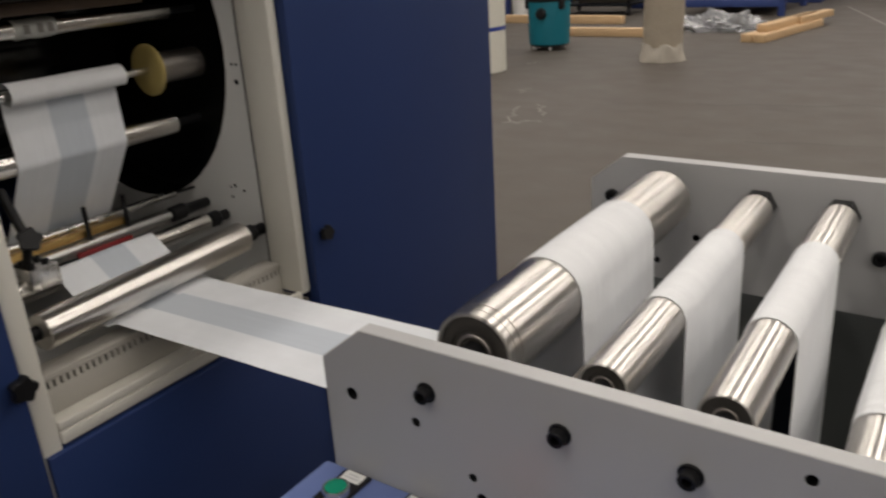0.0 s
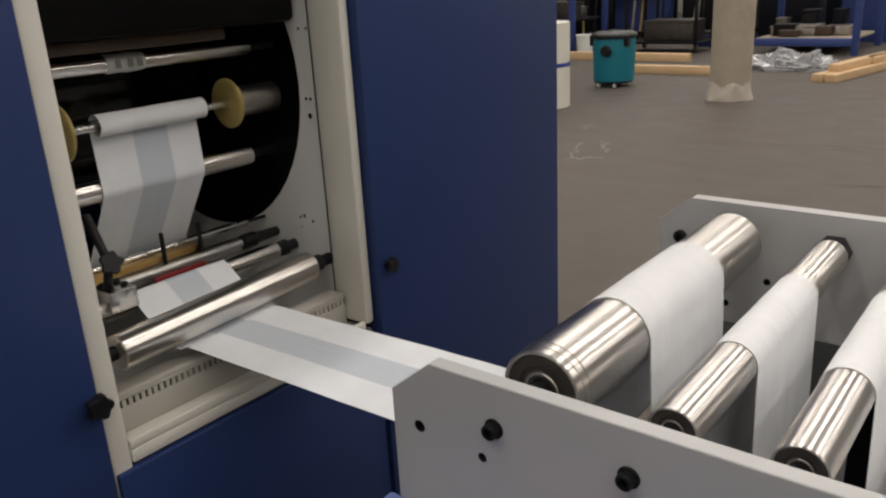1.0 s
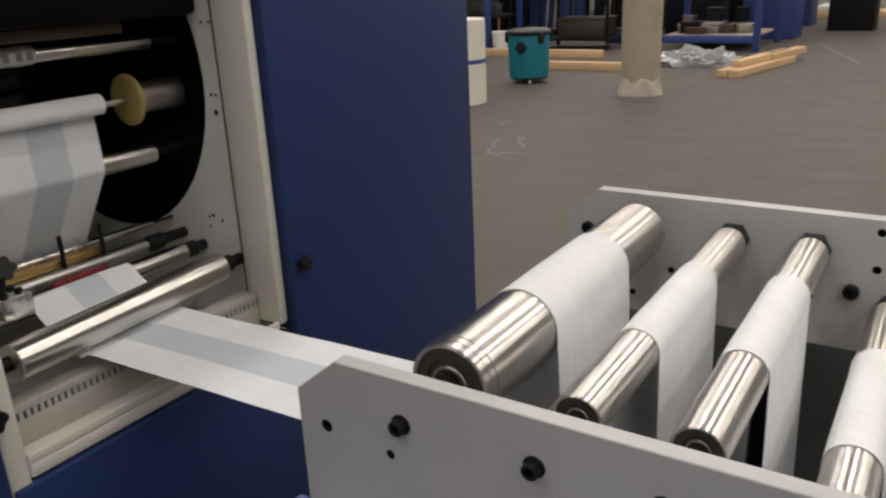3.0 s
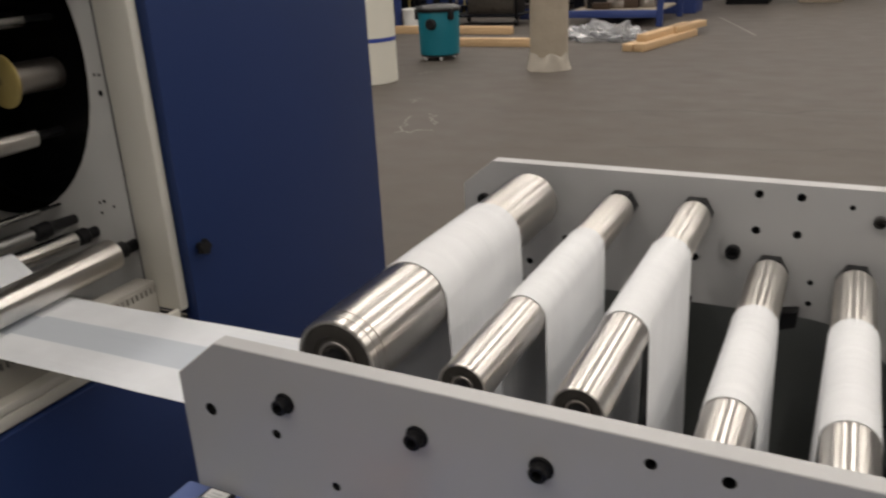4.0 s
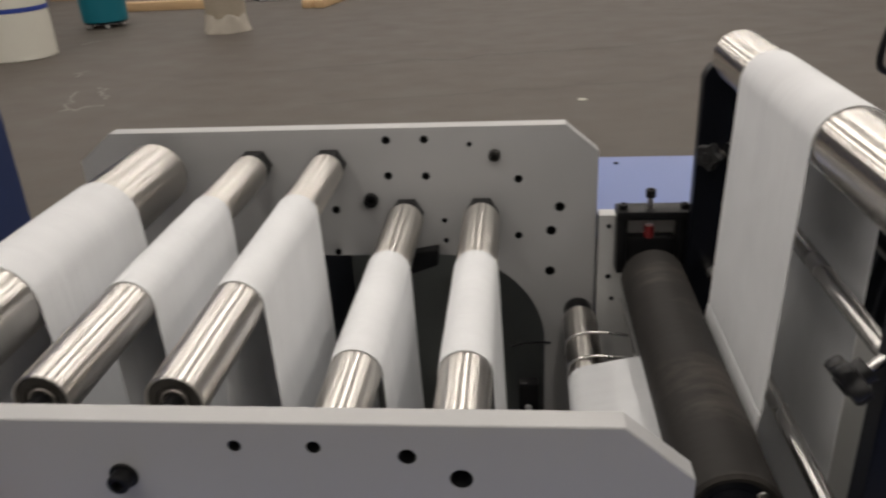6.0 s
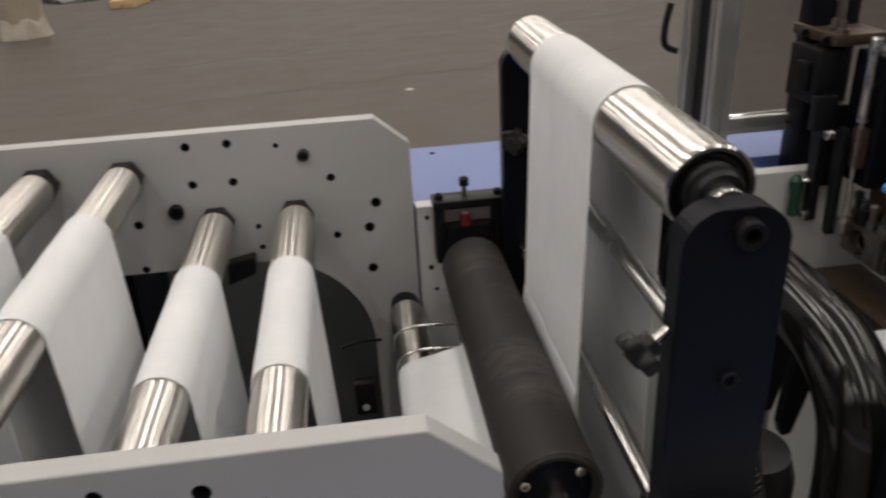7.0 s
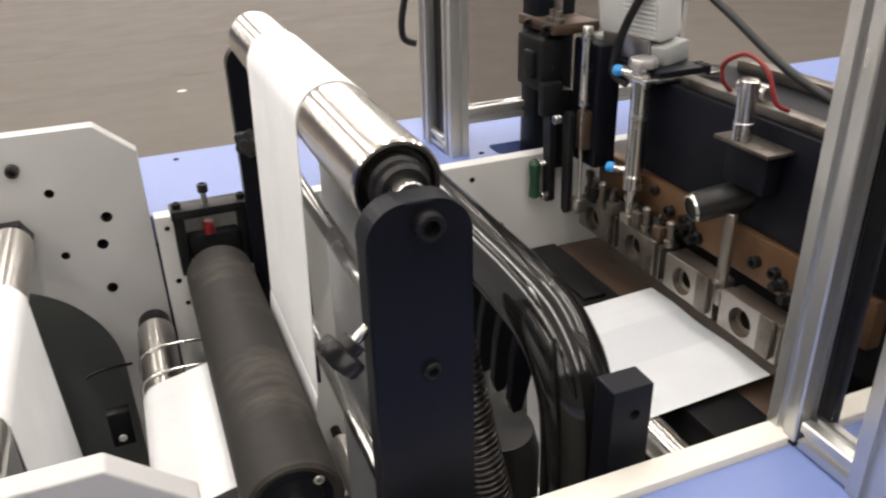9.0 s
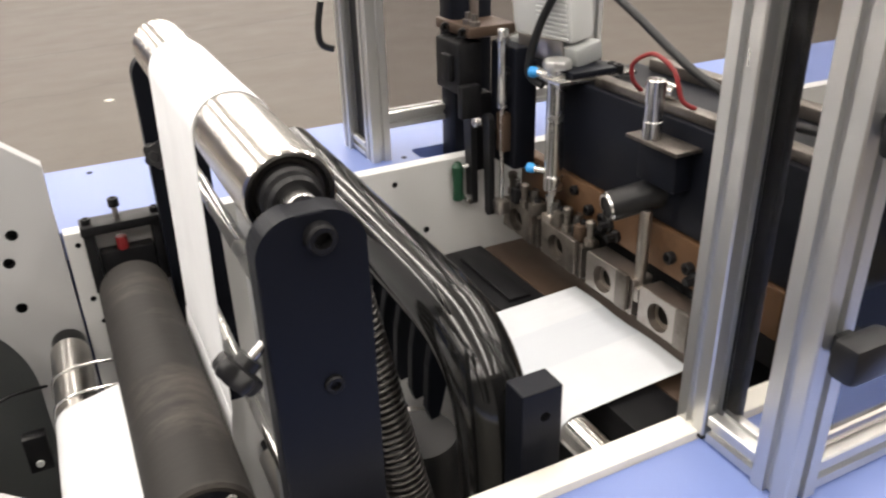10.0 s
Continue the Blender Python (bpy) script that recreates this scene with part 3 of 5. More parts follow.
upart("near_side_wall", NAVY, (-2.1, FX - 0.021, -0.84, -0.80, 0.1, 2.1))
upart("far_side_wall", NAVY, (-2.1, FX - 0.021, 1.535, 1.572, 0.1, 2.1))
upart("back_wall", NAVY, (-2.14, -2.1, -0.84, 1.572, 0.1, 2.1))
upart("roof", NAVY, (-2.14, FX, -0.84, 1.572, 2.1, 2.14))
upart("plinth", BLACK_PAINT, (-2.1, FX - 0.03, -0.8, 1.53, 0.0, 0.1))
upart("bay_floor", LIGHT_GREY, (-2.09, FX - 0.12, 0.021, 0.70, 0.600, 0.620))
b = bm_()
wall_holes = [(-1.436, 1.220, 0.398)] + [(x, z, r) for x, z, r in ((-1.020, 1.345, 0.004), (-0.995, 1.345, 0.004), (-1.018, 1.185, 0.004), (-1.003, 1.185, 0.004), (-1.010, 1.145, 0.007), (-1.085, 0.885, 0.004), (-1.070, 0.890, 0.005), (-1.040, 0.880, 0.004), (-1.085, 0.860, 0.004))]
plate(b, [(-2.09, 0.1), (-0.982, 0.1), (-0.982, 2.09), (-2.09, 2.09)], 0.702, 0.716, wall_holes, 48)
part("far_wall", b, LIGHT_GREY, unit, "pale grey enamelled inner wall with a round opening")
for x, z, r in wall_holes[1:]:
    threaded_hole(unit, x, 0.702, z, r, 0.013, 1)
b = bm_()
lathe(b, (-1.436, 0.7045, 1.220), (-1.436, 0.760, 1.220), [(0.0, 0.397), (0.05, 0.394), (0.05, 0.0)], 96, cap=False)
part("drum_recess", b, GLOSS_BLACK, unit, "round black recess in the inner wall")
b = bm_()
lathe(b, (-1.72, 0.03, 1.20), (-1.72, 0.69, 1.20), [(0, 0.29), (0.004, 0.30), (0.656, 0.30), (0.66, 0.29)], 72)
part("impression_drum", b, GLOSS_BLACK, unit, "large glossy black printing drum")
b = bm_()
box(b, -1.30, -1.015, 0.03, 0.695, 1.362, 1.52, 0.015)
part("ink_box", b, INK_BLACK, unit, "black ink chamber housing")
# added strip whose brown colour imitates reflections below the ink chamber
b = bm_()
box(b, -1.10, -1.06, 0.10, 0.53, 1.336, 1.360, 0.004)
part("brown_reflection", b, OILY_BROWN, unit, "brown strip standing for reflections under the ink chamber")
star_knob(far_door, (-0.850, 0.757, 0.786), (1, 0, 0), 0.017, 0.026)
star_knob(near_door, (FX + 0.012, -0.004, 0.762), (1, 0, 0), 0.022, 0.030)
# slotted cable duct on the bay floor
duct_s = thing("cable_duct", "beige slotted plastic cable duct on the bay floor", "cable duct", at=(-0.94, 0.37, 0.632))
# solid dark core puts the shade behind the slots into colour
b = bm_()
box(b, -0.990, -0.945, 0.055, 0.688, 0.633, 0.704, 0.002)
part("slot_shade", b, DARK, duct_s, "near-black core standing for the shade inside the duct")
b = bm_()
box(b, -0.944, -0.938, 0.055, 0.688, 0.633, 0.684, 0.001)
part("front_wall", b, DUCT_GREY, duct_s)
b = bm_()
box(b, -0.944, -0.938, 0.055, 0.688, 0.700, 0.7085, 0.001)
part("top_edge", b, DUCT_GREY, duct_s)
b = bm_()
box(b, -0.992, -0.938, 0.055, 0.688, 0.709, 0.713, 0.001)
part("cover", b, DUCT_GREY, duct_s)
for k in range(46):
    y = 0.058 + k * 0.0137
    b = bm_()
    box(b, -0.944, -0.9385, y, y + 0.0082, 0.6845, 0.6995)
    part("tooth", b, DUCT_GREY, duct_s)


def plain_roller(x, z, r, y0, y1, mat, label, ends=True, name="print_roller", skew=0.0):
    t = thing(name, label, "roller", "printing unit rollers", at=(x, (y0 + y1) / 2, z))
    b = bm_()
    n = y1 - y0
    lathe(b, (x + skew, y0, z), (x - skew, y1, z), [(0, r * 0.7), (0, r * 0.93), (0.002, r), (n - 0.002, r), (n, r * 0.93), (n, r * 0.7)], 48)
    part("shell", b, mat, t)
    b = bm_()
    rod(b, (x + skew, 0.02, z), (x - skew, 0.702, z), r * 0.4, 20)
    part("axle", b, BLACK, t)
    if ends:
        b = bm_()
        lathe(b, (x - skew, y1 + 0.006, z), (x - skew, 0.7015, z), [(0, 0.012), (0.003, 0.0195), (0.026, 0.0205), (0.029, 0.0175), (0.030, 0.0135), (max(0.032, 0.6955 - y1), 0.0135)], 24)
        part("end_cap", b, PLASTIC, t, "black end cap")
    return t


plain_roller(-0.972, 0.792, 0.0360, 0.100, 0.634, STEEL, "bright steel front guide roller with black end caps", skew=0.021)
plain_roller(-1.118, 0.810, 0.0215, 0.070, 0.638, CHROME, "bright steel guide roller in the printing bay")
plain_roller(-1.285, 0.795, 0.0190, 0.070, 0.650, STEEL, "thin steel guide roller in the printing bay")
plain_roller(-1.160, 1.055, 0.0245, 0.040, 0.625, CHROME, "bright steel web roller in the printing bay", False)
plain_roller(-1.116, 1.309, 0.0170, 0.040, 0.625, CHROME, "bright steel ink roller in the printing bay", False)
plain_roller(-1.45, 0.99, 0.0245, 0.040, 0.625, CHROME, "bright steel roller behind the tissue web", False)
plain_roller(-1.227, 0.868, 0.0095, 0.070, 0.640, BRIGHT, "thin bright cross rod in the printing bay", False)
wr = thing("label_wrap", "torn clear wrapper round the ink roller", "wrapper", at=(-1.116, 0.31, 1.309))
b = bm_()
lathe(b, (-1.116, 0.270, 1.309), (-1.116, 0.355, 1.309), [(0, 0.0173), (0.004, 0.0195), (0.03, 0.0182), (0.05, 0.0200), (0.08, 0.0185), (0.085, 0.0173)], 30, cap=False)
part("film", b, WRAPPER, wr)
for y in (0.285, 0.312, 0.333):
    b = bm_()
    box(b, -1.0955, -1.0945, y, y + 0.012, 1.300, 1.318)
    part("print_bar", b, CHALK, wr)

shaft = thing("spreader_shaft", "steel shaft with two yellow edge discs", "roller", "printing unit rollers", at=(-1.125, 0.37, 1.190))
b = bm_()
rod(b, (-1.125, 0.03, 1.190), (-1.125, 0.600, 1.190), 0.0085)
part("axle", b, BRIGHT, shaft)
b = bm_()
rod(b, (-1.125, 0.566, 1.190), (-1.125, 0.690, 1.190), 0.0340, 40)
part("far_sleeve", b, DULL_STEEL, shaft, "dull steel sleeve")
b = bm_()
rod(b, (-1.125, 0.03, 1.190), (-1.125, 0.150, 1.190), 0.0300, 36)
part("near_sleeve", b, BRIGHT, shaft)
for y in (0.155, 0.553):
    b = bm_()
    lathe(b, (-1.125, y, 1.190), (-1.125, y + 0.011, 1.190), [(0, 0.012), (0, 0.046), (0.001, 0.052), (0.004, 0.0565), (0.009, 0.0565), (0.012, 0.052), (0.013, 0.046), (0.013, 0.012)], 48)
    part("edge_disc", b, YELLOW, shaft, "yellow plastic edge disc")

pweb = thing("paper_web", "white tissue web with grey band in the printing bay", "paper web", at=(-1.13, 0.36, 0.95))
b = bm_()
ribbon(b, web_line((-1.141, 1.178), [(-1.160, 1.055, 0.0262, 1), (-1.285, 0.795, 0.0202, -1)], (-1.270, 0.773)), BY0 - 0.006, BY1 - 0.004, wave=0.002)
part("hanging_span", b, TISSUE_BAND, pweb)
b = bm_()
ribbon(b, [(-1.125 + (0.0165 + 0.0003 * k) * math.cos(0.22 * k + 2.6), 1.190 + (0.0165 + 0.0003 * k) * math.sin(0.22 * k + 2.6)) for k in range(30)], BY0, BY1 + 0.006, wave=0.0006)
part("wound_tissue", b, TISSUE, pweb, "white tissue wound round the shaft")
b = bm_()
ribbon(b, web_line((-1.140, 0.822), [(-1.118, 0.810, 0.0230, 1), (-0.975, 0.788, 0.0420, -1)], (-0.950, 0.7452)), BY0 - 0.004, BY1 - 0.002, wave=0.001)
part("lower_span", b, TISSUE_BAND, pweb)

ins = thing("ink_scraper", "brass scraper bar with a red strip and clamps", "scraper", at=(-1.19, 0.35, 0.86))
b = bm_()
box(b, -1.215, -1.192, 0.15, 0.475, 0.848, 0.864, 0.002)
part("brass_bar", b, BRASS, ins, "brass bar")
b = bm_()
box(b, -1.174, -1.162, 0.325, 0.462, 0.808, 0.828, 0.003)
part("red_strip", b, DARK_RED, ins, "red plastic strip")
b = bm_()
rod(b, (-1.185, 0.10, 0.834), (-1.185, 0.585, 0.834), 0.0105)
part("cross_rod", b, ALU, ins)
b = bm_()
lathe(b, (-1.185, 0.586, 0.834), (-1.185, 0.640, 0.834), [(0, 0.012), (0.004, 0.0185), (0.040, 0.0195), (0.046, 0.015), (0.116, 0.012)], 24)
part("end_cap", b, PLASTIC, ins, "black end cap")
for y in (0.371, 0.470):
    b = bm_()
    rod(b, (-1.185, y, 0.845), (-1.185, y, 0.920), 0.0052, 12)
    part("clamp_screw", b, BLACK, ins)
b = bm_()
box(b, -1.075, -1.005, 0.135, 0.195, 0.845, 0.890, 0.004)
cb = part("clamp_block", b, BRIGHT, ins, "bright steel clamp block")
for x in (-1.055, -1.025):
    for y in (0.150, 0.180):
        socket_bolt(cb, (x, y, 0.890), (0, 0, 1), 0.0075, 0.007)
b = bm_()
tube(b, smooth_path([(-1.04, 0.150, 0.885), (-1.025, 0.150, 0.915), (-1.02, 0.152, 0.950), (-1.04, 0.154, 0.978), (-1.085, 0.160, 1.030)], 5), 0.009, 12)
part("lever", b, BLACK, ins, "black clamping lever")
star_knob(ins, (-1.018, 0.155, 0.944), (0.8, -0.2, 0.3), 0.021, 0.024)

# ---- base section behind the side plates ----
far_rail = thing("base_side_plate", "pale grey enamelled base side plate with tapped holes", "machine frame", "base side plates", at=(0.685, YF, 0.5))
b = bm_()
rail_holes = [(0.700, 0.893, 0.004), (0.702, 0.805, 0.0045), (0.709, 0.765, 0.004), (1.190, 0.885, 0.005), (1.245, 0.790, 0.006), (1.245, 0.760, 0.0075), (1.760, 0.880, 0.005), (0.880, 0.83, 0.005)]
plate(b, [(0.684, 0.30), (3.2, 0.30), (3.2, 0.912), (0.684, 0.912)], YF, YF + 0.026, rail_holes)
soften(part("plate", b, LIGHT_GREY, far_rail))
for x, z, r in rail_holes:
    threaded_hole(far_rail, x, YF, z, r, 0.02, 1)
near_rail = thing("base_side_plate", "pale cream enamelled base side plate", "machine frame", "base side plates", at=(0.685, 0.0, 0.5))
b = bm_()
box(b, 0.684, 3.2, -0.020, 0.006, 0.30, 0.912, 0.0018)
part("plate", b, CREAM, near_rail)
b = bm_()
HOLE = [(1.262, 0.765), (1.268, 0.758), (1.37, 0.758), (1.376, 0.765), (1.376, 0.800), (1.37, 0.808), (1.268, 0.808), (1.262, 0.800)]
vs = [b.verts.new((x, y, 0.906)) for x, y in [(0.55, YF + 0.027), (3.2, YF + 0.027), (3.2, 1.020), (0.55, 1.020)]]
hv = [b.verts.new((x, y, 0.906)) for x, y in HOLE]
es = [b.edges.new((l[i], l[(i + 1) % len(l)])) for l in (vs, hv) for i in range(len(l))]
r = bmesh.ops.triangle_fill(b, use_beauty=True, edges=es)
ex = bmesh.ops.extrude_face_region(b, geom=[f for f in r["geom"] if isinstance(f, bmesh.types.BMFace)])
bmesh.ops.translate(b, verts=[v for v in ex["geom"] if isinstance(v, bmesh.types.BMVert)], vec=(0, 0, -0.045))
ftable = thing("far_table", "light blue enamelled machine table ledge with a cut-out", "table", at=(1.9, 0.88, 0.86))
soften(part("table_top", b, BLUE, ftable), 0.002)
for x, y in ((1.235, 0.775), (1.42, 0.775), (0.74, 0.98), (1.05, 0.98)):
    socket_bolt(ftable, (x, y, 0.905), (0, 0, 1), 0.005, 0.0025)
b = bm_()
box(b, 0.70, 3.2, -0.30, -0.021, 0.86, 0.906, 0.003)
solid("near_table", b, BLUE, "light blue enamelled machine table ledge", "table")
b = bm_()
box(b, 0.66, 3.2, 0.745, 1.00, 0.30, 0.858, 0.003)
solid("base_cabinet", b, NAVY, "navy painted machine base cabinet", "machine frame")
b = bm_()
box(b, 0.70, 3.2, -0.28, -0.024, 0.0, 0.858, 0.003)
solid("base_cabinet", b, NAVY, "navy painted machine base cabinet", "machine frame")
b = bm_()
box(b, -0.13, 3.1, 0.03, 0.70, 0.28, 0.30)
solid("base_pan", b, DARK, "dark oily machine base pan", "machine frame")
b = bm_()
box(b, -0.12, 0.68, 0.93, 0.95, 0.0, 0.855)
solid("wall_panel", b, surface("dark_grey_cover", (0.15, 0.16, 0.155), 0.55, vary=0.1, bump=0.05), "dark grey sheet-steel cover behind the arch", "machine frame", kind="structure")
b = bm_()
box(b, 0.20, 0.235, 0.735, 0.93, 0.30, 0.855)
solid("rear_strut", b, BLACK_PAINT, "black upright strut behind the side plate", "machine frame")
# small black catches on the lower edge of the far plate
for x in (0.412,):
    t = thing("end_catch", "small black catch under the side plate edge", "bracket", "plate catches", at=(x, YF, 0.83))
    b = bm_()
    plate(b, [(x - 0.026, 0.822), (x + 0.018, 0.838), (x + 0.020, 0.866), (x - 0.022, 0.858)], YF - 0.026, YF - 0.001)
    soften(part("body", b, PLASTIC, t), 0.003)
t = thing("sensor_switch", "small black switch with a hook below the arch", "switch", at=(0.57, YF, 0.6))
b = bm_()
box(b, 0.558, 0.592, YF - 0.024, YF - 0.001, 0.548, 0.612, 0.003)
part("body", b, PLASTIC, t)
b = bm_()
rod(b, (0.574, YF - 0.024, 0.565), (0.574, YF - 0.028, 0.565), 0.006, 16)
part("button", b, PALE_GREY, t)
b = bm_()
tube(b, [(0.610, YF, 0.680), (0.598, 0.70, 0.690), (0.565, 0.69, 0.695), (0.545, 0.69, 0.688)], 0.0022, 8)
part("hook", b, BLACK, t)

# control box with its buttons
cbx = thing("control_box", "blue enamelled control box with push buttons", "control box", at=(-0.150, -0.1, 0.0))
b = bm_()
box(b, -0.150, 0.69, -0.19, -0.001, 0.0, 0.870, 0.004)
part("housing", b, BLUE, cbx)


def button_plate(x, y, cap, high, label):
    t = thing("push_button", label, "button", "control buttons", at=(x, y, 0.870))
    b = bm_()
    box(b, x - 0.018, x + 0.018, y - 0.022, y + 0.036, 0.870, 0.874, 0.0015)
    part("backing", b, PLASTIC, t, "black button plate")
    b = bm_()
    box(b, x - 0.013, x + 0.013, y + 0.017, y + 0.033, 0.8742, 0.8752)
    lab = part("label_strip", b, WHITE_PLASTIC, t, "white label strip")
    for k, w in ((0, 0.010), (1, 0.007)):
        b = bm_()
        box(b, x - w, x + w, y + 0.0215 + 0.005 * k, y + 0.0235 + 0.005 * k, 0.8752, 0.8755)
        part("print_bar", b, PALE_GREY, lab)
    b = bm_()
    lathe(b, (x, y - 0.003, 0.872), (x, y - 0.003, 0.885), [(0, 0.0155), (0.008, 0.0155), (0.010, 0.0145), (0.010, 0.0125)], 32, cap=False)
    part("bezel", b, BRIGHT, t, "bright metal bezel")
    b = bm_()
    if high:
        lathe(b, (x, y - 0.003, 0.874), (x, y - 0.003, 0.93), [(0, 0.012), (0.026, 0.012), (0.028, 0.021), (0.036, 0.0225), (0.044, 0.019), (0.047, 0.012), (0.048, 0)], 40, cap=False)
    else:
        lathe(b, (x, y - 0.003, 0.874), (x, y - 0.003, 0.886), [(0, 0.0135), (0.006, 0.0135), (0.0085, 0.012), (0.009, 0)], 32, cap=False)
    part("cap", b, cap, t)
    return t


button_plate(-0.097, -0.042, GREEN, False, "green push button on a black plate with white label")
button_plate(-0.010, -0.042, PLASTIC, False, "black push button plate with white label")
button_plate(0.095, -0.046, RED, True, "red mushroom emergency stop button")

# ---- nip section ----
def arm(y0, y1, zc, lab):
    t = thing("roller_arm", lab, "bracket", "top roller arms", at=(0.853, y0, 0.66))
    o = arc(0.859, zc, 0.030, 0, 90, 9) + arc(0.841, zc, 0.030, 90, 180, 9) + [(0.811, 0.60), (0.889, 0.60)]
    b = bm_()
    plate(b, o, y0, y1)
    soften(part("arm_plate", b, BLACK_PAINT, t), 0.002)
    return t


arm_n = arm(0.036, 0.060, 1.1445, "black painted upright roller arm with rounded top")
arm_f = arm(0.655, 0.677, 1.130, "black painted upright roller arm beside the bearing")
socket_bolt(arm_n, (0.855, 0.036, 1.157), (0, -1, 0), 0.0110, 0.010)
socket_bolt(arm_n, (0.855, 0.036, 1.038), (0, -1, 0), 0.0075, 0.004)
RX, RZ, RR = 0.853, 1.166, 0.0345
nip = thing("top_roller", "bright turned steel top roller on black arms", "roller", at=(RX, 0.37, RZ))
b = bm_()
lathe(b, (RX, 0.088, RZ), (RX, 0.652, RZ), [(0.006, RR * 0.80), (0.001, RR * 0.86), (0, RR * 0.95), (0.002, RR), (0.562, RR), (0.564, RR * 0.9)], 72, cap=False)
part("shell", b, CHROME, nip)
b = bm_()
lathe(b, (RX, 0.093, RZ), (RX, 0.105, RZ), [(0.003, RR * 0.82), (0, RR * 0.78), (0, RR * 0.70), (0.003, RR * 0.69), (0.003, RR * 0.4)], 48, cap=False)
part("bearing", b, DARK_STEEL, nip, "dark sealed bearing")
b = bm_()
lathe(b, (RX, 0.072, RZ), (RX, 0.096, RZ), [(0, 0.013), (0.0, 0.018), (0.003, 0.0205), (0.012, 0.0205), (0.014, 0.023), (0.024, 0.023)], 40)
part("collar", b, PLASTIC, nip, "black collar")
b = bm_()
rod(b, (RX, 0.059, RZ), (RX, 0.656, RZ), 0.0125)
part("axle", b, BRIGHT, nip)
b = bm_()
rod(b, (0.850, 0.060, 1.036), (0.850, 0.656, 1.036), 0.0090)
solid("cross_rod", b, BRIGHT, "bright steel cross rod between the roller arms", "rod")
b = bm_()
rod(b, (0.838, 0.060, 0.862), (0.838, 0.656, 0.862), 0.0085)
solid("cross_rod", b, BRIGHT, "bright steel cross rod behind the rubber roller", "rod")


def arm_knob(t, p, d):
    p, d = Vector(p), Vector(d).normalized()
    b = bm_()
    rod(b, p, p + d * 0.020, 0.0042, 12)
    part("stud", b, BRIGHT, t)
    star_knob(t, p + d * 0.014, d, 0.0175, 0.022, "clamp_knob", 5)
    b = bm_()
    rod(b, p + d * 0.0355, p + d * 0.038, 0.008, 16)
    part("knob_cap", b, PLASTIC, t)


arm_knob(arm_n, (0.813, 0.050, 1.079), (-0.76, -0.12, -0.58))
arm_knob(arm_f, (0.840, 0.650, 1.034), (-0.7, -0.8, 0.0))

rub = thing("rubber_roller", "worn black rubber-covered draw roller", "roller", at=(0.757, 0.37, 0.845))
b = bm_()
lathe(b, (0.757, 0.142, 0.846), (0.758, 0.640, 0.842), [(0.004, 0.036), (0.001, 0.041), (0, 0.043), (0.003, 0.0465), (0.495, 0.0465), (0.498, 0.044), (0.498, 0.02)], 72, cap=False)
part("rubber_cover", b, RUBBER, rub)
b = bm_()
lathe(b, (0.757, 0.147, 0.846), (0.757, 0.157, 0.846), [(0, 0.012), (0, 0.026), (0.002, 0.027), (0.002, 0.0375), (0.006, 0.038)], 40)
hub = part("hub", b, BLACK_PAINT, rub, "black steel hub")
for a in (40, 160, 280):
    socket_bolt(hub, (0.757 + 0.0315 * math.cos(radians(a)), 0.148, 0.846 + 0.0315 * math.sin(radians(a))), (0, -1, 0), 0.0055, 0.004, mat=BRIGHT)
b = bm_()
lathe(b, (0.758, 0.638, 0.842), (0.758, 0.70, 0.842), [(0, 0.040), (0.012, 0.034), (0.020, 0.020), (0.06, 0.018)], 40)
part("journal", b, BLACK, rub)
b = bm_()
rod(b, (0.757, 0.006, 0.846), (0.757, 0.150, 0.846), 0.012)
part("axle", b, BRIGHT, rub)

brk = thing("bearing_bracket", "black oiled bearing bracket with adjusting screw", "bracket", at=(0.762, 0.69, 0.82))
b = bm_()
box(b, 0.709, 0.724, 0.680, YF - 0.001, 0.828, 0.918, 0.002)
part("side_cheek", b, BLACK, brk)
b = bm_()
box(b, 0.800, 0.815, 0.680, YF - 0.001, 0.828, 0.918, 0.002)
part("side_cheek", b, BLACK, brk)
b = bm_()
box(b, 0.707, 0.817, 0.674, YF - 0.001, 0.919, 0.933, 0.002)
part("top_bar", b, BLACK, brk)
b = bm_()
box(b, 0.725, 0.799, 0.690, YF - 0.001, 0.800, 0.884, 0.003)
part("slide_block", b, BLACK, brk)
b = bm_()
rod(b, (0.757, 0.690, 0.886), (0.757, 0.690, 0.906), 0.0078, 20)
part("red_cap", b, DARK_RED, brk, "red plastic cap")
b = bm_()
rod(b, (0.757, 0.692, 0.930), (0.757, 0.692, 0.953), 0.004, 12)
part("adjusting_stud", b, DULL_STEEL, brk)
socket_bolt(brk, (0.757, 0.692, 0.953), (0, 0, 1), 0.0075, 0.010)
for x in (0.717, 0.808):
    socket_bolt(brk, (x, 0.690, 0.933), (0, 0, 1), 0.0065, 0.008)

small = thing("guide_roller", "small bright steel guide roller carrying white tissue", "roller", "accumulator guide rollers", at=(0.655, 0.37, 0.750))
b = bm_()
lathe(b, (0.655, 0.06, 0.744), (0.655, 0.682, 0.744), [(0, 0.022), (0.002, 0.0265), (0.620, 0.0265), (0.622, 0.022)], 48)
part("shell", b, STEEL, small)
b = bm_()
rod(b, (0.655, 0.02, 0.744), (0.655, YF, 0.744), 0.008)
part("axle", b, BLACK, small)
b = bm_()
lathe(b, (0.655, 0.684, 0.744), (0.655, YF - 0.001, 0.744), [(0, 0.017), (0.003, 0.022), (0.016, 0.023), (0.030, 0.023)], 28)
part("end_nut", b, PLASTIC, small, "black end nut")
wg = thing("wire_guard", "bent steel wire guard round the small roller", "wire guard", at=(0.66, 0.55, 0.75))
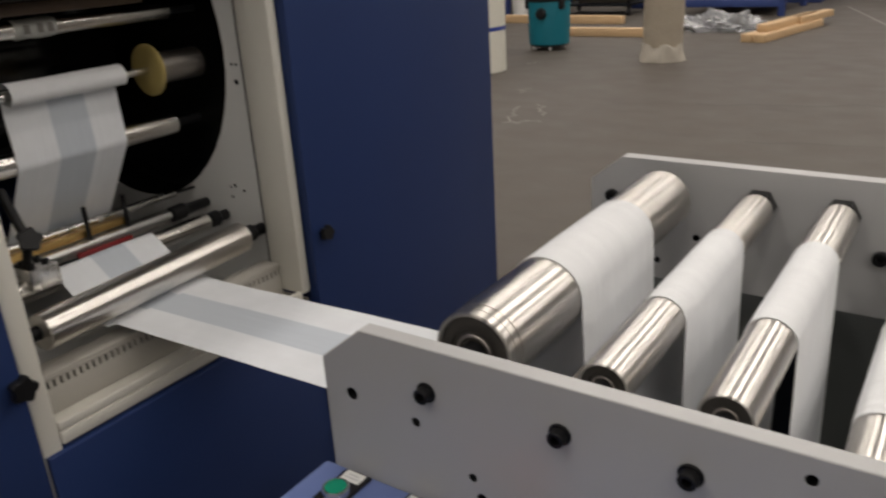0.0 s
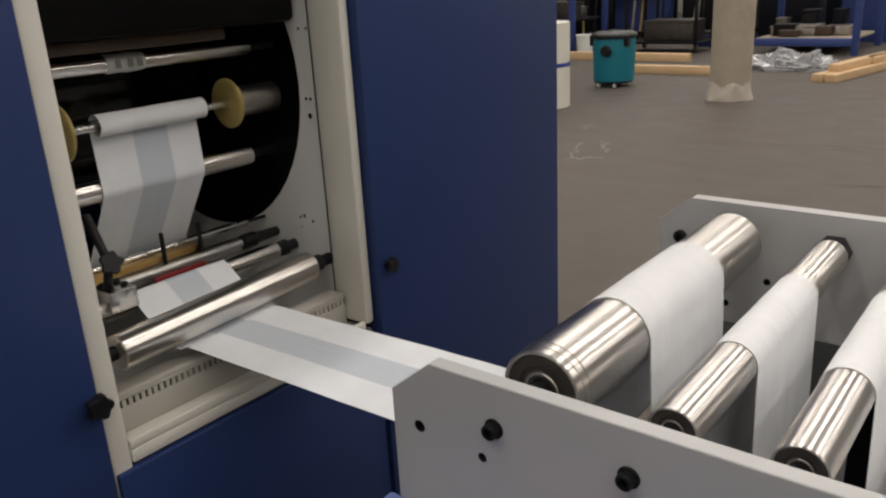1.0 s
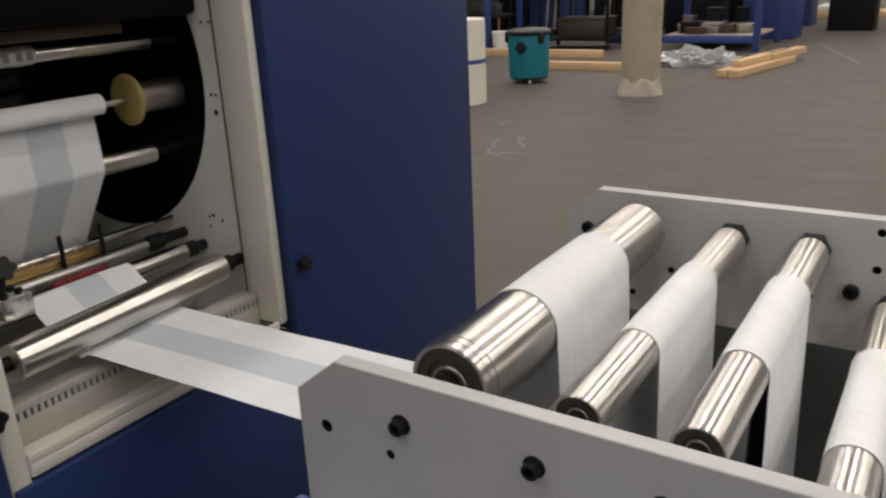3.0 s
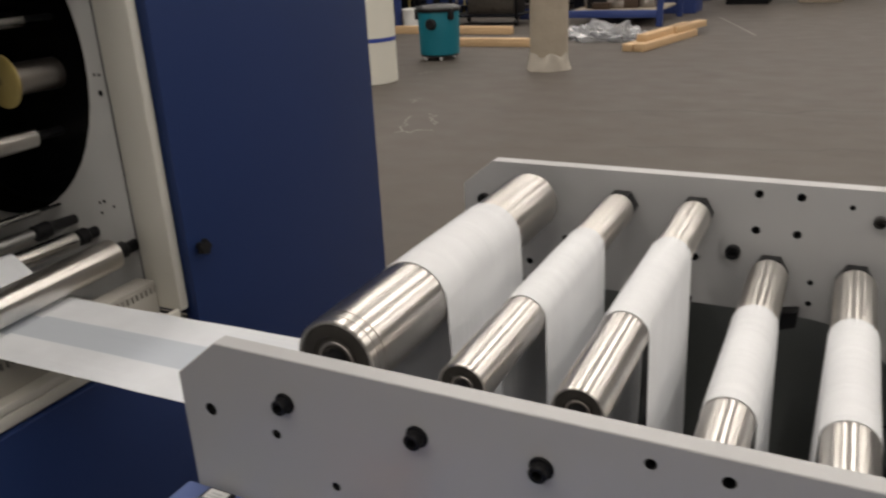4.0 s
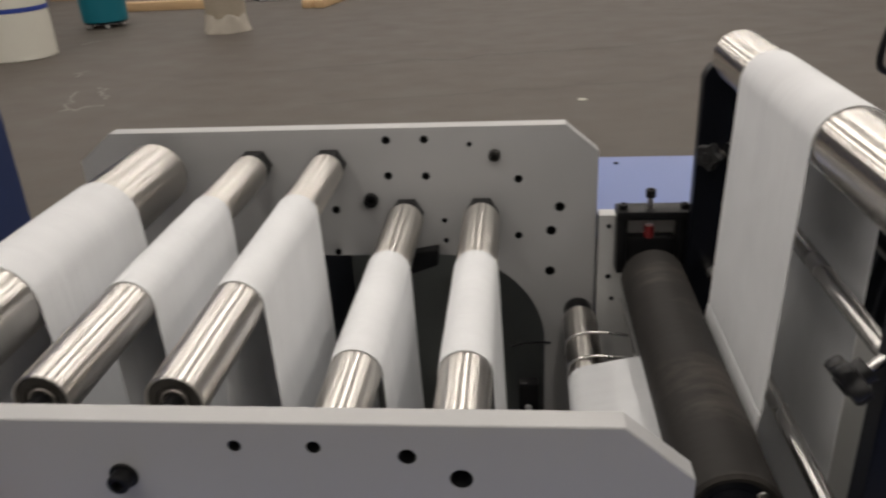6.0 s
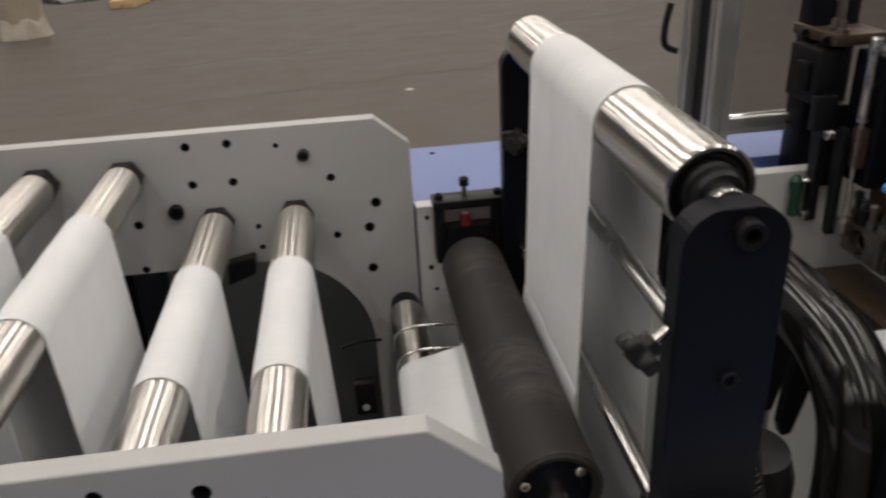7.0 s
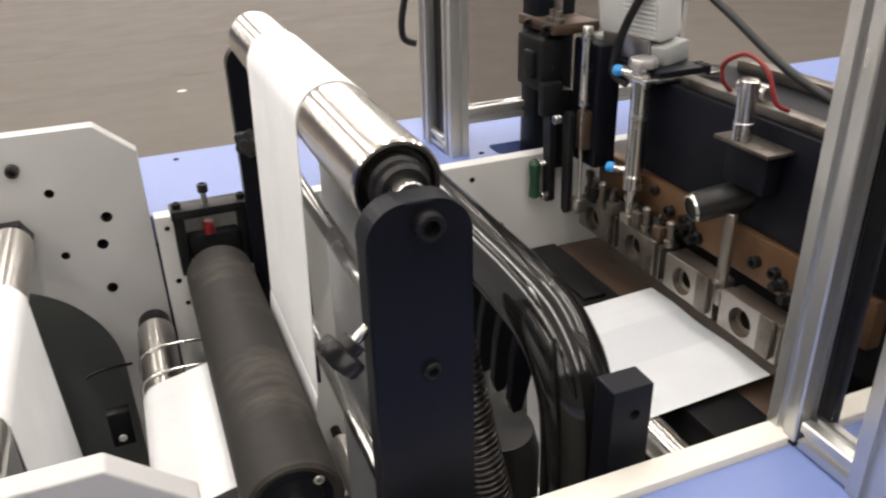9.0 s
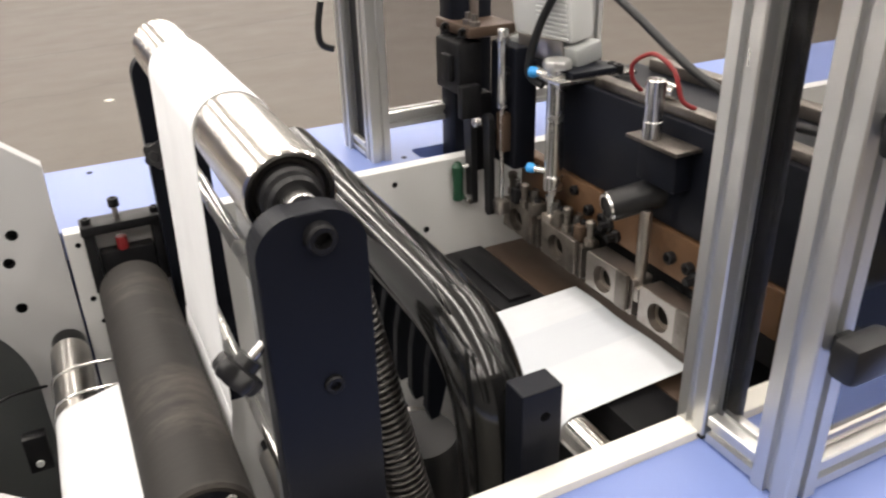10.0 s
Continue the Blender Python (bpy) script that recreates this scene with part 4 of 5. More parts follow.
for y in (0.590, 0.525):
    b = bm_()
    tube(b, smooth_path([(0.722, y, 0.770), (0.690, y, 0.774), (0.655, y, 0.7735), (0.632, y, 0.762), (0.628, y, 0.735)], 6), 0.0021, 8)
    part("wire", b, BRIGHT, wg)
b = bm_()
rod(b, (0.722, 0.525, 0.770), (0.722, 0.590, 0.770), 0.0021, 8)
part("wire", b, BRIGHT, wg)
b = bm_()
rod(b, (0.722, 0.56, 0.770), (0.722, YF, 0.765), 0.0021, 8)
part("wire_stem", b, BRIGHT, wg)

nweb = thing("paper_web", "white tissue web over the top roller and into the press", "paper web", at=(0.85, 0.37, 0.8))
b = bm_()
ribbon(b, web_line((0.640, 0.64), [(0.655, 0.744, 0.0277, 1), (0.757, 0.845, 0.0478, -1)], (0.8085, 0.872)), LY0, LY1, wave=0.001)
part("lower_span", b, TISSUE, nweb)
b = bm_()
ribbon(b, web_line((0.8095, 0.872), [(RX, RZ, RR + 0.0012, 1), (0.912, 0.46, 0.024, -1), (1.172, 0.45, 0.024, -1)], (1.190, 0.700)), LY0, LY1, wave=0.0006)
part("top_span", b, TISSUE, nweb)
b = bm_()
ribbon(b, web_line((1.1862, 0.700), [(1.212, 0.722, 0.0245, 1)], (1.392, 0.757)), 0.215, 0.474, wave=0.004)
part("press_sheet", b, PRESS_TISSUE, nweb, "pale tissue on the press bed, greyed for shading and smudges")
for x, z in ((0.912, 0.46), (1.172, 0.45)):
    plain_roller(x, z, 0.022, 0.06, 0.66, STEEL, "low steel idler roller under the vacuum pipe", False, "guide_roller")
er = thing("guide_roller", "bright steel roller feeding the press bed", "roller", "printing unit rollers", at=(1.212, 0.37, 0.722))
b = bm_()
lathe(b, (1.212, 0.045, 0.722), (1.212, 0.66, 0.722), [(0, 0.018), (0.002, 0.0235), (0.613, 0.0235), (0.615, 0.018)], 48)
part("shell", b, CHROME, er)
b = bm_()
rod(b, (1.212, 0.006, 0.722), (1.212, YF, 0.722), 0.008)
part("axle", b, BLACK, er)

# vacuum manifold: gloss black pipe with ribs, and its clamp block
duct = thing("vacuum_manifold", "gloss black cast vacuum pipe with hanging ribs", "pipe", at=(1.0, 0.37, 0.9))
b = bm_()
DP = smooth_path([(1.02, 0.700, 0.984), (1.02, 0.50, 0.982), (1.02, 0.32, 0.980), (1.02, 0.205, 0.978), (1.02, 0.145, 0.968), (1.02, 0.106, 0.938), (1.02, 0.090, 0.888), (1.02, 0.086, 0.80), (1.02, 0.086, 0.66)], 8)
tube(b, DP, 0.0345, 36, side=(1, 0, 0), flat=1.05)
part("pipe", b, GLOSS_BLACK, duct)
b = bm_()
tube(b, [p + Vector((-0.016, 0.0, 0.0292)) if p.y > 0.14 else p + Vector((-0.016, -0.023, 0.017)) for p in DP[:44]], 0.0040, 10, side=(1, 0, 0))
part("casting_ridge", b, GLOSS_BLACK, duct)
for k in range(13):
    y = 0.62 - 0.038 * k
    b = bm_()
    plate(b, [(0.993, 0.968), (0.986, 0.930), (0.983, 0.880), (0.987, 0.866), (0.997, 0.868), (1.006, 0.905), (1.015, 0.955)], y - 0.006, y + 0.006)
    soften(part("rib", b, BLACK_PAINT, duct), 0.0015)
blk = thing("clamp_block", "black square clamp block with a tapped hole", "block", at=(1.025, 0.03, 0.8))
b = bm_()
plate(b, [(1.008, 0.66), (1.048, 0.66), (1.048, 0.978), (1.008, 0.978)], 0.022, 0.050, [(1.031, 0.950, 0.005)])
soften(part("block", b, BLACK_PAINT, blk), 0.0015)
threaded_hole(blk, 1.031, 0.022, 0.950, 0.005, 0.02, 1)
spr = thing("coil_spring", "steel tension coil spring", "spring", at=(0.925, 0.12, 0.85))
b = bm_()
coil(b, (0.968, 0.150, 0.72), (0.930, 0.215, 1.005), 0.0210, 42, 0.0026)
part("coil", b, DARK_STEEL, spr)
b = bm_()
tube(b, smooth_path([(0.930, 0.236, 1.003), (0.925, 0.230, 1.014), (0.915, 0.200, 1.020), (0.900, 0.110, 1.020), (0.882, 0.056, 1.020)], 5), 0.0026, 8)
part("hook", b, DULL_STEEL, spr)
b = bm_()
lathe(b, (1.012, 0.250, 0.302), (1.012, 0.250, 0.78), [(0, 0.045), (0.01, 0.050), (0.44, 0.052), (0.47, 0.044), (0.478, 0.0)], 40)
solid("suction_cup_housing", b, PLASTIC, "black round housing below the vacuum pipe", "housing")

# ---- guard frames ----
def post(parent, x, y, z0, z1, w=0.030):
    b = bm_()
    profile_bar(b, (x, y, z0), (x, y, z1), w)
    return part("post", b, ALU, parent)


def rail(parent, p0, p1, w=0.030, side=(0, 0, 1)):
    b = bm_()
    profile_bar(b, p0, p1, w, side=side)
    return part("rail", b, ALU, parent)


def pane(parent, x0, x1, y0, y1, z0, z1, glass=GLASS):
    b = bm_()
    box(b, x0, x1, y0, y1, z0, z1)
    o = part("pane", b, glass, parent, "tinted guard pane")
    o.visible_shadow = False
    return o


g1 = thing("guard_frame", "aluminium profile guard post at the table edge", "guard", at=(1.165, -0.003, 0.906))
post(g1, 1.184, -0.008, 0.910, 1.9, 0.034)
b = bm_()
box(b, 1.166, 1.202, -0.026, 0.010, 0.9065, 0.9098, 0.0008)
part("foot_plate", b, PLASTIC, g1, "thin black foot plate")
g2 = thing("guard_door", "aluminium corner guard frame with tinted pane and dark seal", "guard", at=(1.165, -0.09, 0.906))
b = bm_()
box(b, 1.188, 1.198, -0.041, -0.027, 0.907, 1.9, 0.002)
part("hinge_stile", b, PLASTIC, g2, "black hinge stile")
post(g2, 1.182, -0.101, 0.907, 1.9, 0.036)
rail(g2, (1.180, -0.030, 0.922), (1.180, -0.0825, 0.922), 0.028)
pane(g2, 1.181, 1.185, -0.0825, -0.030, 0.937, 1.9)
g3 = thing("guard_door", "aluminium guard door with tinted pane and black handles along the table", "guard", at=(1.22, -0.101, 0.906))
rail(g3, (1.201, -0.101, 0.922), (2.30, -0.101, 0.922), 0.030)
post(g3, 2.316, -0.101, 0.907, 1.9, 0.030)
b = bm_()
box(b, 1.201, 2.30, -0.106, -0.096, 0.9375, 0.950, 0.002)
part("gasket", b, DULL_STEEL, g3, "grey pane gasket")
pane(g3, 1.201, 2.30, -0.103, -0.099, 0.9505, 1.9, DARK_GLASS)
for z in (1.060, 1.222):
    b = bm_()
    box(b, 1.176, 1.192, -0.128, -0.1195, z - 0.008, z + 0.008, 0.001)
    part("handle_foot", b, PLASTIC, g3)
    b = bm_()
    box(b, 1.160, 1.208, -0.152, -0.1285, z - 0.016, z + 0.016, 0.006)
    part("handle", b, PLASTIC, g3, "black plastic handle block")
g4 = thing("guard_frame", "aluminium guard frame with tinted pane on the far table", "guard", at=(1.19, 0.8, 0.906))
post(g4, 1.195, 0.792, 0.906, 1.9, 0.034)
post(g4, 1.185, 0.880, 0.906, 1.9, 0.030)
b = bm_()
box(b, 1.187, 1.191, 0.810, 0.864, 0.925, 1.9)
part("seal", b, PLASTIC, g4, "black seal strip")
rail(g4, (1.189, 0.808, 0.922), (1.189, 0.866, 0.922), 0.026)
rail(g4, (1.212, 0.800, 0.972), (1.62, 0.800, 0.972), 0.028)
post(g4, 1.636, 0.800, 0.906, 1.9, 0.030)
b = bm_()
box(b, 1.213, 1.62, 0.798, 0.802, 0.987, 1.9)
pn = part("pane", b, GLASS, g4, "tinted guard pane")
pn.visible_shadow = False
b = bm_()
tube(b, smooth_path([(1.150, 0.90, 1.16), (1.142, 0.90, 1.12), (1.145, 0.90, 1.09), (1.165, 0.895, 1.08)], 5), 0.006, 10)
part("cable_loop", b, PLASTIC, g4, "black cable loop")

# ---- press unit: its head stands raised over the bed ----
HEAD = 0.060
bed = thing("press_bed", "black steel press bed bar under the tissue", "machine", at=(1.305, 0.37, 0.7))
b = bm_()
box(b, 1.262, 1.345, 0.10, 0.700, 0.690, 0.742, 0.002)
part("bar", b, BLACK, bed)
b = bm_()
box(b, 1.285, 1.325, 0.50, 0.665, 0.742, 0.748, 0.0015)
part("wear_strip", b, BLACK, bed)
b = bm_()
box(b, 1.352, 1.440, 0.10, 0.700, 0.690, 0.736, 0.002)
part("lower_die", b, OILY_BROWN, bed, "oily brown lower die bar")

press = thing("press_unit", "oily folding press with air cylinders and bronze plates", "machine", at=(1.45, 0.4, 0.75))


def ppart(name, mat, q, label="", bevel=0.003, parent=None):
    b = bm_()
    box(b, *q, bevel)
    return part(name, b, mat, parent or press, label)


ppart("black_beam", BLACK_PAINT, (1.408, 1.56, 0.06, 0.57, 0.868, 1.012), "black painted cross beam")
ppart("bronze_plate", COPPER, (1.402, 1.424, 0.10, 0.660, 0.802, 0.866), "oily bronze wear plate")
ppart("lower_beam", BLACK, (1.425, 1.52, 0.06, 0.68, 0.745, 0.800))
ppart("top_plate", BRIGHT, (1.362, 1.50, 0.498, 0.572, 1.0165, 1.0225), "flat bright steel top plate", 0.001)
ppart("front_bar", OILY_STEEL, (1.416, 1.438, 0.06, 0.490, 1.0125, 1.026), "worn grey steel bar", 0.002)
ppart("rear_bar", OILY_STEEL, (1.540, 1.564, 0.06, 0.520, 1.0125, 1.030), "worn grey steel bar", 0.002)
ppart("mount_block", BLACK_PAINT, (1.378, 1.4075, 0.268, 0.340, 0.930, 0.984), "black cylinder mounting block", 0.004)
ppart("mount_foot", OILY_STEEL, (1.366, 1.4075, 0.256, 0.352, 0.9845, 0.990), "worn steel foot plate", 0.001)
for y in (0.61, 0.50, 0.19):
    socket_bolt(press, (1.402, y, 0.85), (-1, 0, 0), 0.0075, 0.008)
for y in (0.46, 0.425, 0.28, 0.245):
    socket_bolt(press, (1.402, y, 0.832), (-1, 0, 0), 0.0085, 0.010)
# row of bored bearing blocks along the press edge
for k, y in enumerate((0.245, 0.366, 0.487, 0.606)):
    b = bm_()
    plate(b, [(y - 0.054, 0.7345), (y + 0.054, 0.7345), (y + 0.054, 0.786), (y + 0.050, 0.790), (y - 0.050, 0.790), (y - 0.054, 0.786)], 1.368, 1.4015, [(y + 0.014, 0.759, 0.0205)], 28, axis="x")
    o = soften(part("bearing_block", b, DULL_STEEL if k < 2 else OILY_STEEL, press, "bored dull steel bearing block" if k < 2 else "bored oily steel bearing block"), 0.0012)
    b = bm_()
    lathe(b, (1.380, y + 0.014, 0.759), (1.398, y + 0.014, 0.759), [(0, 0.0125), (0, 0.0195), (0.002, 0.0202), (0.018, 0.0202)], 28, cap=False)
    part("bush", b, OILY_STEEL, o, "oily bronze bush")
    b = bm_()
    box(b, 1.360, 1.3675, y - 0.048, y - 0.024, 0.740, 0.796, 0.002)
    part("clamp_strap", b, OILY_STEEL, o)
# small oily hardware at the far end of the press edge
hw = random.Random(5)
for k in range(13):
    y = 0.430 + 0.019 * k
    x = 1.378 + hw.uniform(-0.006, 0.008)
    z = 0.7905
    b = bm_()
    if k % 3 == 0:
        lathe(b, (x, y, z), (x, y, z + 0.05), [(0, 0.0085), (0.010, 0.0085), (0.011, 0.0055), (0.028, 0.0055), (0.029, 0.0078), (0.038, 0.0078), (0.041, 0.004)], 20)
        part("guide_pin", b, BRIGHT if k == 6 else OILY_STEEL, press, "steel guide pin")
    elif k % 3 == 1:
        h = hw.uniform(0.014, 0.030)
        box(b, x - 0.014, x + 0.012, y - 0.0085, y + 0.0085, z, z + h, 0.003)
        part("latch_block", b, hw.choice((OILY_STEEL, BLACK, OILY_BROWN)), press)
        socket_bolt(press, (x, y, z + h), (0, 0, 1), 0.0055, 0.006)
    else:
        coil(b, (x, y, z), (x + 0.004, y, z + 0.034), 0.0065, 8, 0.0012, 6, 14)
        part("return_spring", b, DARK_STEEL, press, "small return spring")
for y, z in ((0.215, 0.812), (0.232, 0.822), (0.395, 0.815), (0.412, 0.826), (0.428, 0.812)):
    b = bm_()
    lathe(b, (1.402, y, z), (1.382, y, z), [(0, 0.010), (0.006, 0.010), (0.008, 0.007), (0.020, 0.0065)], 6)
    part("hex_bolt", b, BLACK, press)
# air cylinders
def air_cylinder(y, z0, z1, r, x=1.38, fit=True, rod_to=None):
    t = thing("air_cylinder", "bright steel air cylinder with blue hose fitting" if fit else "bright steel air cylinder", "air cylinder", "air cylinders", at=(x, y, z0))
    b = bm_()
    n = z1 - z0
    lathe(b, (x, y, z0), (x, y, z1), [(0, r * 0.7), (0, r), (0.022, r), (0.023, r * 0.92), (n - 0.03, r * 0.92), (n - 0.029, r), (n - 0.002, r), (n, r * 0.85)], 36)
    part("barrel", b, BRIGHT, t)
    if fit:
        b = bm_()
        lathe(b, (x, y, z1), (x, y, z1 + 0.014), [(0, r * 1.45), (0.008, r * 1.45), (0.012, r * 1.3), (0.014, r * 0.9)], 8)
        part("cap_nut", b, ALU, t, "pale aluminium cap nut")
        for zz, d in ((z0 + 0.026, (-0.45, 0.9, 0)), (z1 - 0.012, (-0.45, 0.9, 0))):
            p, dv = Vector((x, y, zz)), Vector(d).normalized()
            b = bm_()
            rod(b, p + dv * r * 0.8, p + dv * (r + 0.018), 0.0055, 16)
            part("fitting", b, BRIGHT, t)
            b = bm_()
            lathe(b, p + dv * (r + 0.017), p + dv * (r + 0.030), [(0, 0.006), (0.006, 0.0085), (0.013, 0.008)], 20)
            part("fitting_ring", b, SKY_PLASTIC, t, "light blue release ring")
    if rod_to is not None:
        b = bm_()
        rod(b, (x, y, rod_to), (x, y, z0 + 0.002), r * 0.42, 16)
        part("piston_rod", b, BRIGHT, t)
        b = bm_()
        box(b, x - 0.011, x + 0.011, y - 0.013, y + 0.013, rod_to - 0.012, rod_to + 0.012, 0.003)
        part("clevis", b, DULL_STEEL, t)
    return t


air_cylinder(0.532, 0.845, 1.035, 0.0150, rod_to=0.79)
air_cylinder(0.318, 0.9905, 1.066, 0.0125, fit=False)
air_cylinder(0.632, 0.955, 1.078, 0.0085, x=1.347, fit=False, rod_to=0.785)
bc = thing("black_cylinder", "black air cylinder with bright end ring", "air cylinder", "air cylinders", at=(1.37, 0.335, 0.87))
b = bm_()
lathe(b, (1.340, 0.346, 0.893), (1.50, 0.305, 0.925), [(0, 0.010), (0, 0.017), (0.006, 0.021), (0.11, 0.021), (0.115, 0.026), (0.16, 0.026)], 36)
part("barrel", b, PLASTIC, bc)
b = bm_()
lathe(b, (1.3385, 0.3463, 0.8928), (1.345, 0.345, 0.894), [(0, 0.0145), (0, 0.018), (0.005, 0.0195)], 36, cap=False)
part("end_ring", b, BRIGHT, bc, "bright end ring")
b = bm_()
rod(b, (1.44, 0.318, 0.925), (1.44, 0.310, 0.95), 0.007, 12)
part("fitting", b, BRIGHT, bc)
b = bm_()
rod(b, (1.384, 0.318, 0.77), (1.384, 0.318, 0.890), 0.0082, 16)
part("drive_rod", b, DULL_STEEL, bc, "dull steel drive rod")
b = bm_()
box(b, 1.370, 1.398, 0.303, 0.333, 0.757, 0.780, 0.003)
part("clevis", b, DULL_STEEL, bc)

# far column with bracket, links and connector box
colm = thing("press_column", "black oily press column with bracket and linkage", "machine", at=(1.36, 0.79, 0.86))
b = bm_()
box(b, 1.322, 1.398, 0.750, 0.806, 0.50, 1.60, 0.010)
part("column", b, BLACK_PAINT, colm)
b = bm_()
box(b, 1.352, 1.368, 0.744, 0.7505, 1.07, 1.60, 0.003)
part("guide_strip", b, DULL_STEEL, colm)
b = bm_()
box(b, 1.314, 1.400, 0.680, 0.800, 1.056, 1.074, 0.004)
part("bracket_plate", b, OILY_BROWN, colm, "brown oily bracket plate")
b = bm_()
box(b, 1.300, 1.345, 0.690, 0.775, 0.965, 1.050, 0.006)
part("bracket_cheek", b, BLACK, colm)
b = bm_()
box(b, 1.360, 1.402, 0.615, 0.695, 0.850, 1.050, 0.006)
part("slide_housing", b, BLACK_PAINT, colm)
for x, y, z in ((1.322, 0.700, 1.005), (1.322, 0.73, 1.046), (1.358, 0.640, 1.01), (1.358, 0.675, 0.90), (1.322, 0.775, 1.03), (1.314, 0.70, 1.064), (1.314, 0.76, 1.064)):
    socket_bolt(colm, (x, y, z), (-0.5, -0.85, 0), 0.008, 0.010)
b = bm_()
o = arc(0.695, 0.955, 0.013, 0, 180, 8) + arc(0.688, 0.785, 0.011, 180, 360, 8)
plate(b, o, 1.316, 1.328, axis="x")
soften(part("link_bar", b, BLACK, colm, "black link bar"), 0.001)
b = bm_()
o = arc(0.655, 0.93, 0.011, 0, 180, 8) + arc(0.650, 0.775, 0.010, 180, 360, 8)
plate(b, o, 1.330, 1.340, axis="x")
soften(part("link_bar", b, BLACK, colm, "black link bar"), 0.001)
for y, z in ((0.695, 0.955), (0.688, 0.785), (0.655, 0.93)):
    socket_bolt(colm, (1.316, y, z), (-1, 0, 0), 0.008, 0.008, mat=BRIGHT)
for q in ((1.290, 1.3005, 0.705, 0.735, 0.985, 1.030), (1.296, 1.332, 0.672, 0.690, 0.930, 0.985), (1.330, 1.362, 0.690, 0.722, 0.830, 0.965), (1.344, 1.362, 0.626, 0.648, 0.880, 0.945)):
    b = bm_()
    box(b, *q, 0.004)
    part("linkage_block", b, BLACK if q[0] < 1.34 else OILY_BROWN, colm)
for y in (0.690, 0.712):
    b = bm_()
    lathe(b, (1.33, y, 1.074), (1.33, y, 1.092), [(0, 0.010), (0.007, 0.010), (0.008, 0.006), (0.018, 0.0055)], 6)
    part("lock_nut", b, OILY_STEEL, colm)
b = bm_()
lathe(b, (1.300, 0.698, 0.780), (1.300, 0.700, 0.850), [(0, 0.006), (0.003, 0.0095), (0.03, 0.0085), (0.05, 0.010), (0.062, 0.0105), (0.07, 0.005)], 24)
part("oil_cup", b, DARK_GREEN, colm, "dark green oil cup")
b = bm_()
rod(b, (1.300, 0.699, 0.84), (1.330, 0.690, 0.845), 0.005, 12)
part("cup_stem", b, BRIGHT, colm)

cn = thing("connector_box", "pale grey ribbed connector housing with cable", "connector", at=(1.42, 0.58, 1.02))
M = Matrix.Translation((1.425, 0.600, 1.032)) @ pose(0, 0, 0, 0, -8, 12)
b = bm_()
box(b, -0.028, 0.028, -0.070, 0.075, 0.0, 0.030, 0.005, M)
part("base", b, surface("grey_plastic", (0.27, 0.28, 0.275), 0.5, vary=0.12, bump=0.05), cn, "grey socket base")
b = bm_()
box(b, -0.026, 0.026, -0.060, 0.068, 0.032, 0.150, 0.012, M)
part("hood", b, PALE_GREY, cn)
for k in range(9):
    b = bm_()
    box(b, -0.0285, -0.025, -0.052, 0.010, 0.040 + k * 0.007, 0.0435 + k * 0.007, 0.0005, M)
    part("grip_rib", b, PALE_GREY, cn)
b = bm_()
box(b, -0.033, -0.028, -0.045, 0.048, 0.006, 0.040, 0.002, M)
part("locking_clip", b, DULL_STEEL, cn)
ppart("connector_seat", BLACK_PAINT, (1.385, 1.47, 0.50, 0.665, 1.0225, 1.032))
for y in (0.505, 0.52, 0.56):
    socket_bolt(press, (1.47, y, 1.022), (0, 0, 1), 0.008, 0.012)

for nm, lab, mat, r, pts in (
        ("air_hose", "black air hose to the cylinder", PLASTIC, 0.0065, [(1.375, 0.560, 1.003), (1.365, 0.585, 1.02), (1.372, 0.575, 1.08), (1.388, 0.545, 1.15), (1.42, 0.50, 1.26), (1.46, 0.46, 1.40)]),
        ("cable", "black cable hanging over the press", PLASTIC, 0.0055, [(1.40, 0.58, 1.40), (1.385, 0.515, 1.25), (1.38, 0.475, 1.185), (1.382, 0.36, 1.130), (1.388, 0.25, 1.080), (1.41, 0.15, 1.052), (1.46, 0.06, 1.045)]),
        ("red_hose", "thin dull red air hose looped over the press", DARK_RED, 0.0030, [(1.425, 0.398, 1.026), (1.405, 0.393, 1.045), (1.40, 0.388, 1.068), (1.40, 0.351, 1.087), (1.40, 0.312, 1.074), (1.405, 0.298, 1.040), (1.425, 0.295, 1.027)])):
    b = bm_()
    tube(b, smooth_path(pts, 7), r, 12)
    solid(nm, b, mat, lab, "hose" if "hose" in nm else "cable")
b = bm_()
rod(b, (1.43, 0.335, 1.0365), (1.43, 0.385, 1.0365), 0.0105, 20)
solid("muffler", b, BRIGHT, "bright steel air muffler on the press", "muffler")
for o in scene.objects:
    if o.parent is None and o.name.split(".")[0] in ("press_unit", "air_cylinder", "black_cylinder", "press_column", "connector_box", "air_hose", "cable", "red_hose", "muffler"):
        o.location.z += HEAD
b = bm_()
box(b, 1.64, 1.95, 0.04, 0.66, 0.302, 0.88, 0.01)
solid("folding_box", b, BLACK, "black folding head beyond the press", "machine")

# ---- far things in the hall ----
BKX, BKY = -6.85, 12.75
vac = thing("vacuum_cleaner", "teal drum vacuum cleaner with black lid on castors", "vacuum cleaner", at=(-4.43, 9.1, 0.0))
b = bm_()
lathe(b, (-4.43, 9.1, 0.07), (-4.43, 9.1, 0.62), [(0, 0.245), (0.01, 0.262), (0.20, 0.268), (0.53, 0.272), (0.55, 0.268)], 48)
part("drum", b, TEAL, vac)
b = bm_()
lathe(b, (-4.43, 9.1, 0.62), (-4.43, 9.1, 0.74), [(0, 0.290), (0.03, 0.296), (0.05, 0.285), (0.075, 0.23), (0.085, 0.10), (0.086, 0)], 48, cap=False)
part("lid", b, PLASTIC, vac, "black motor lid")
b = bm_()
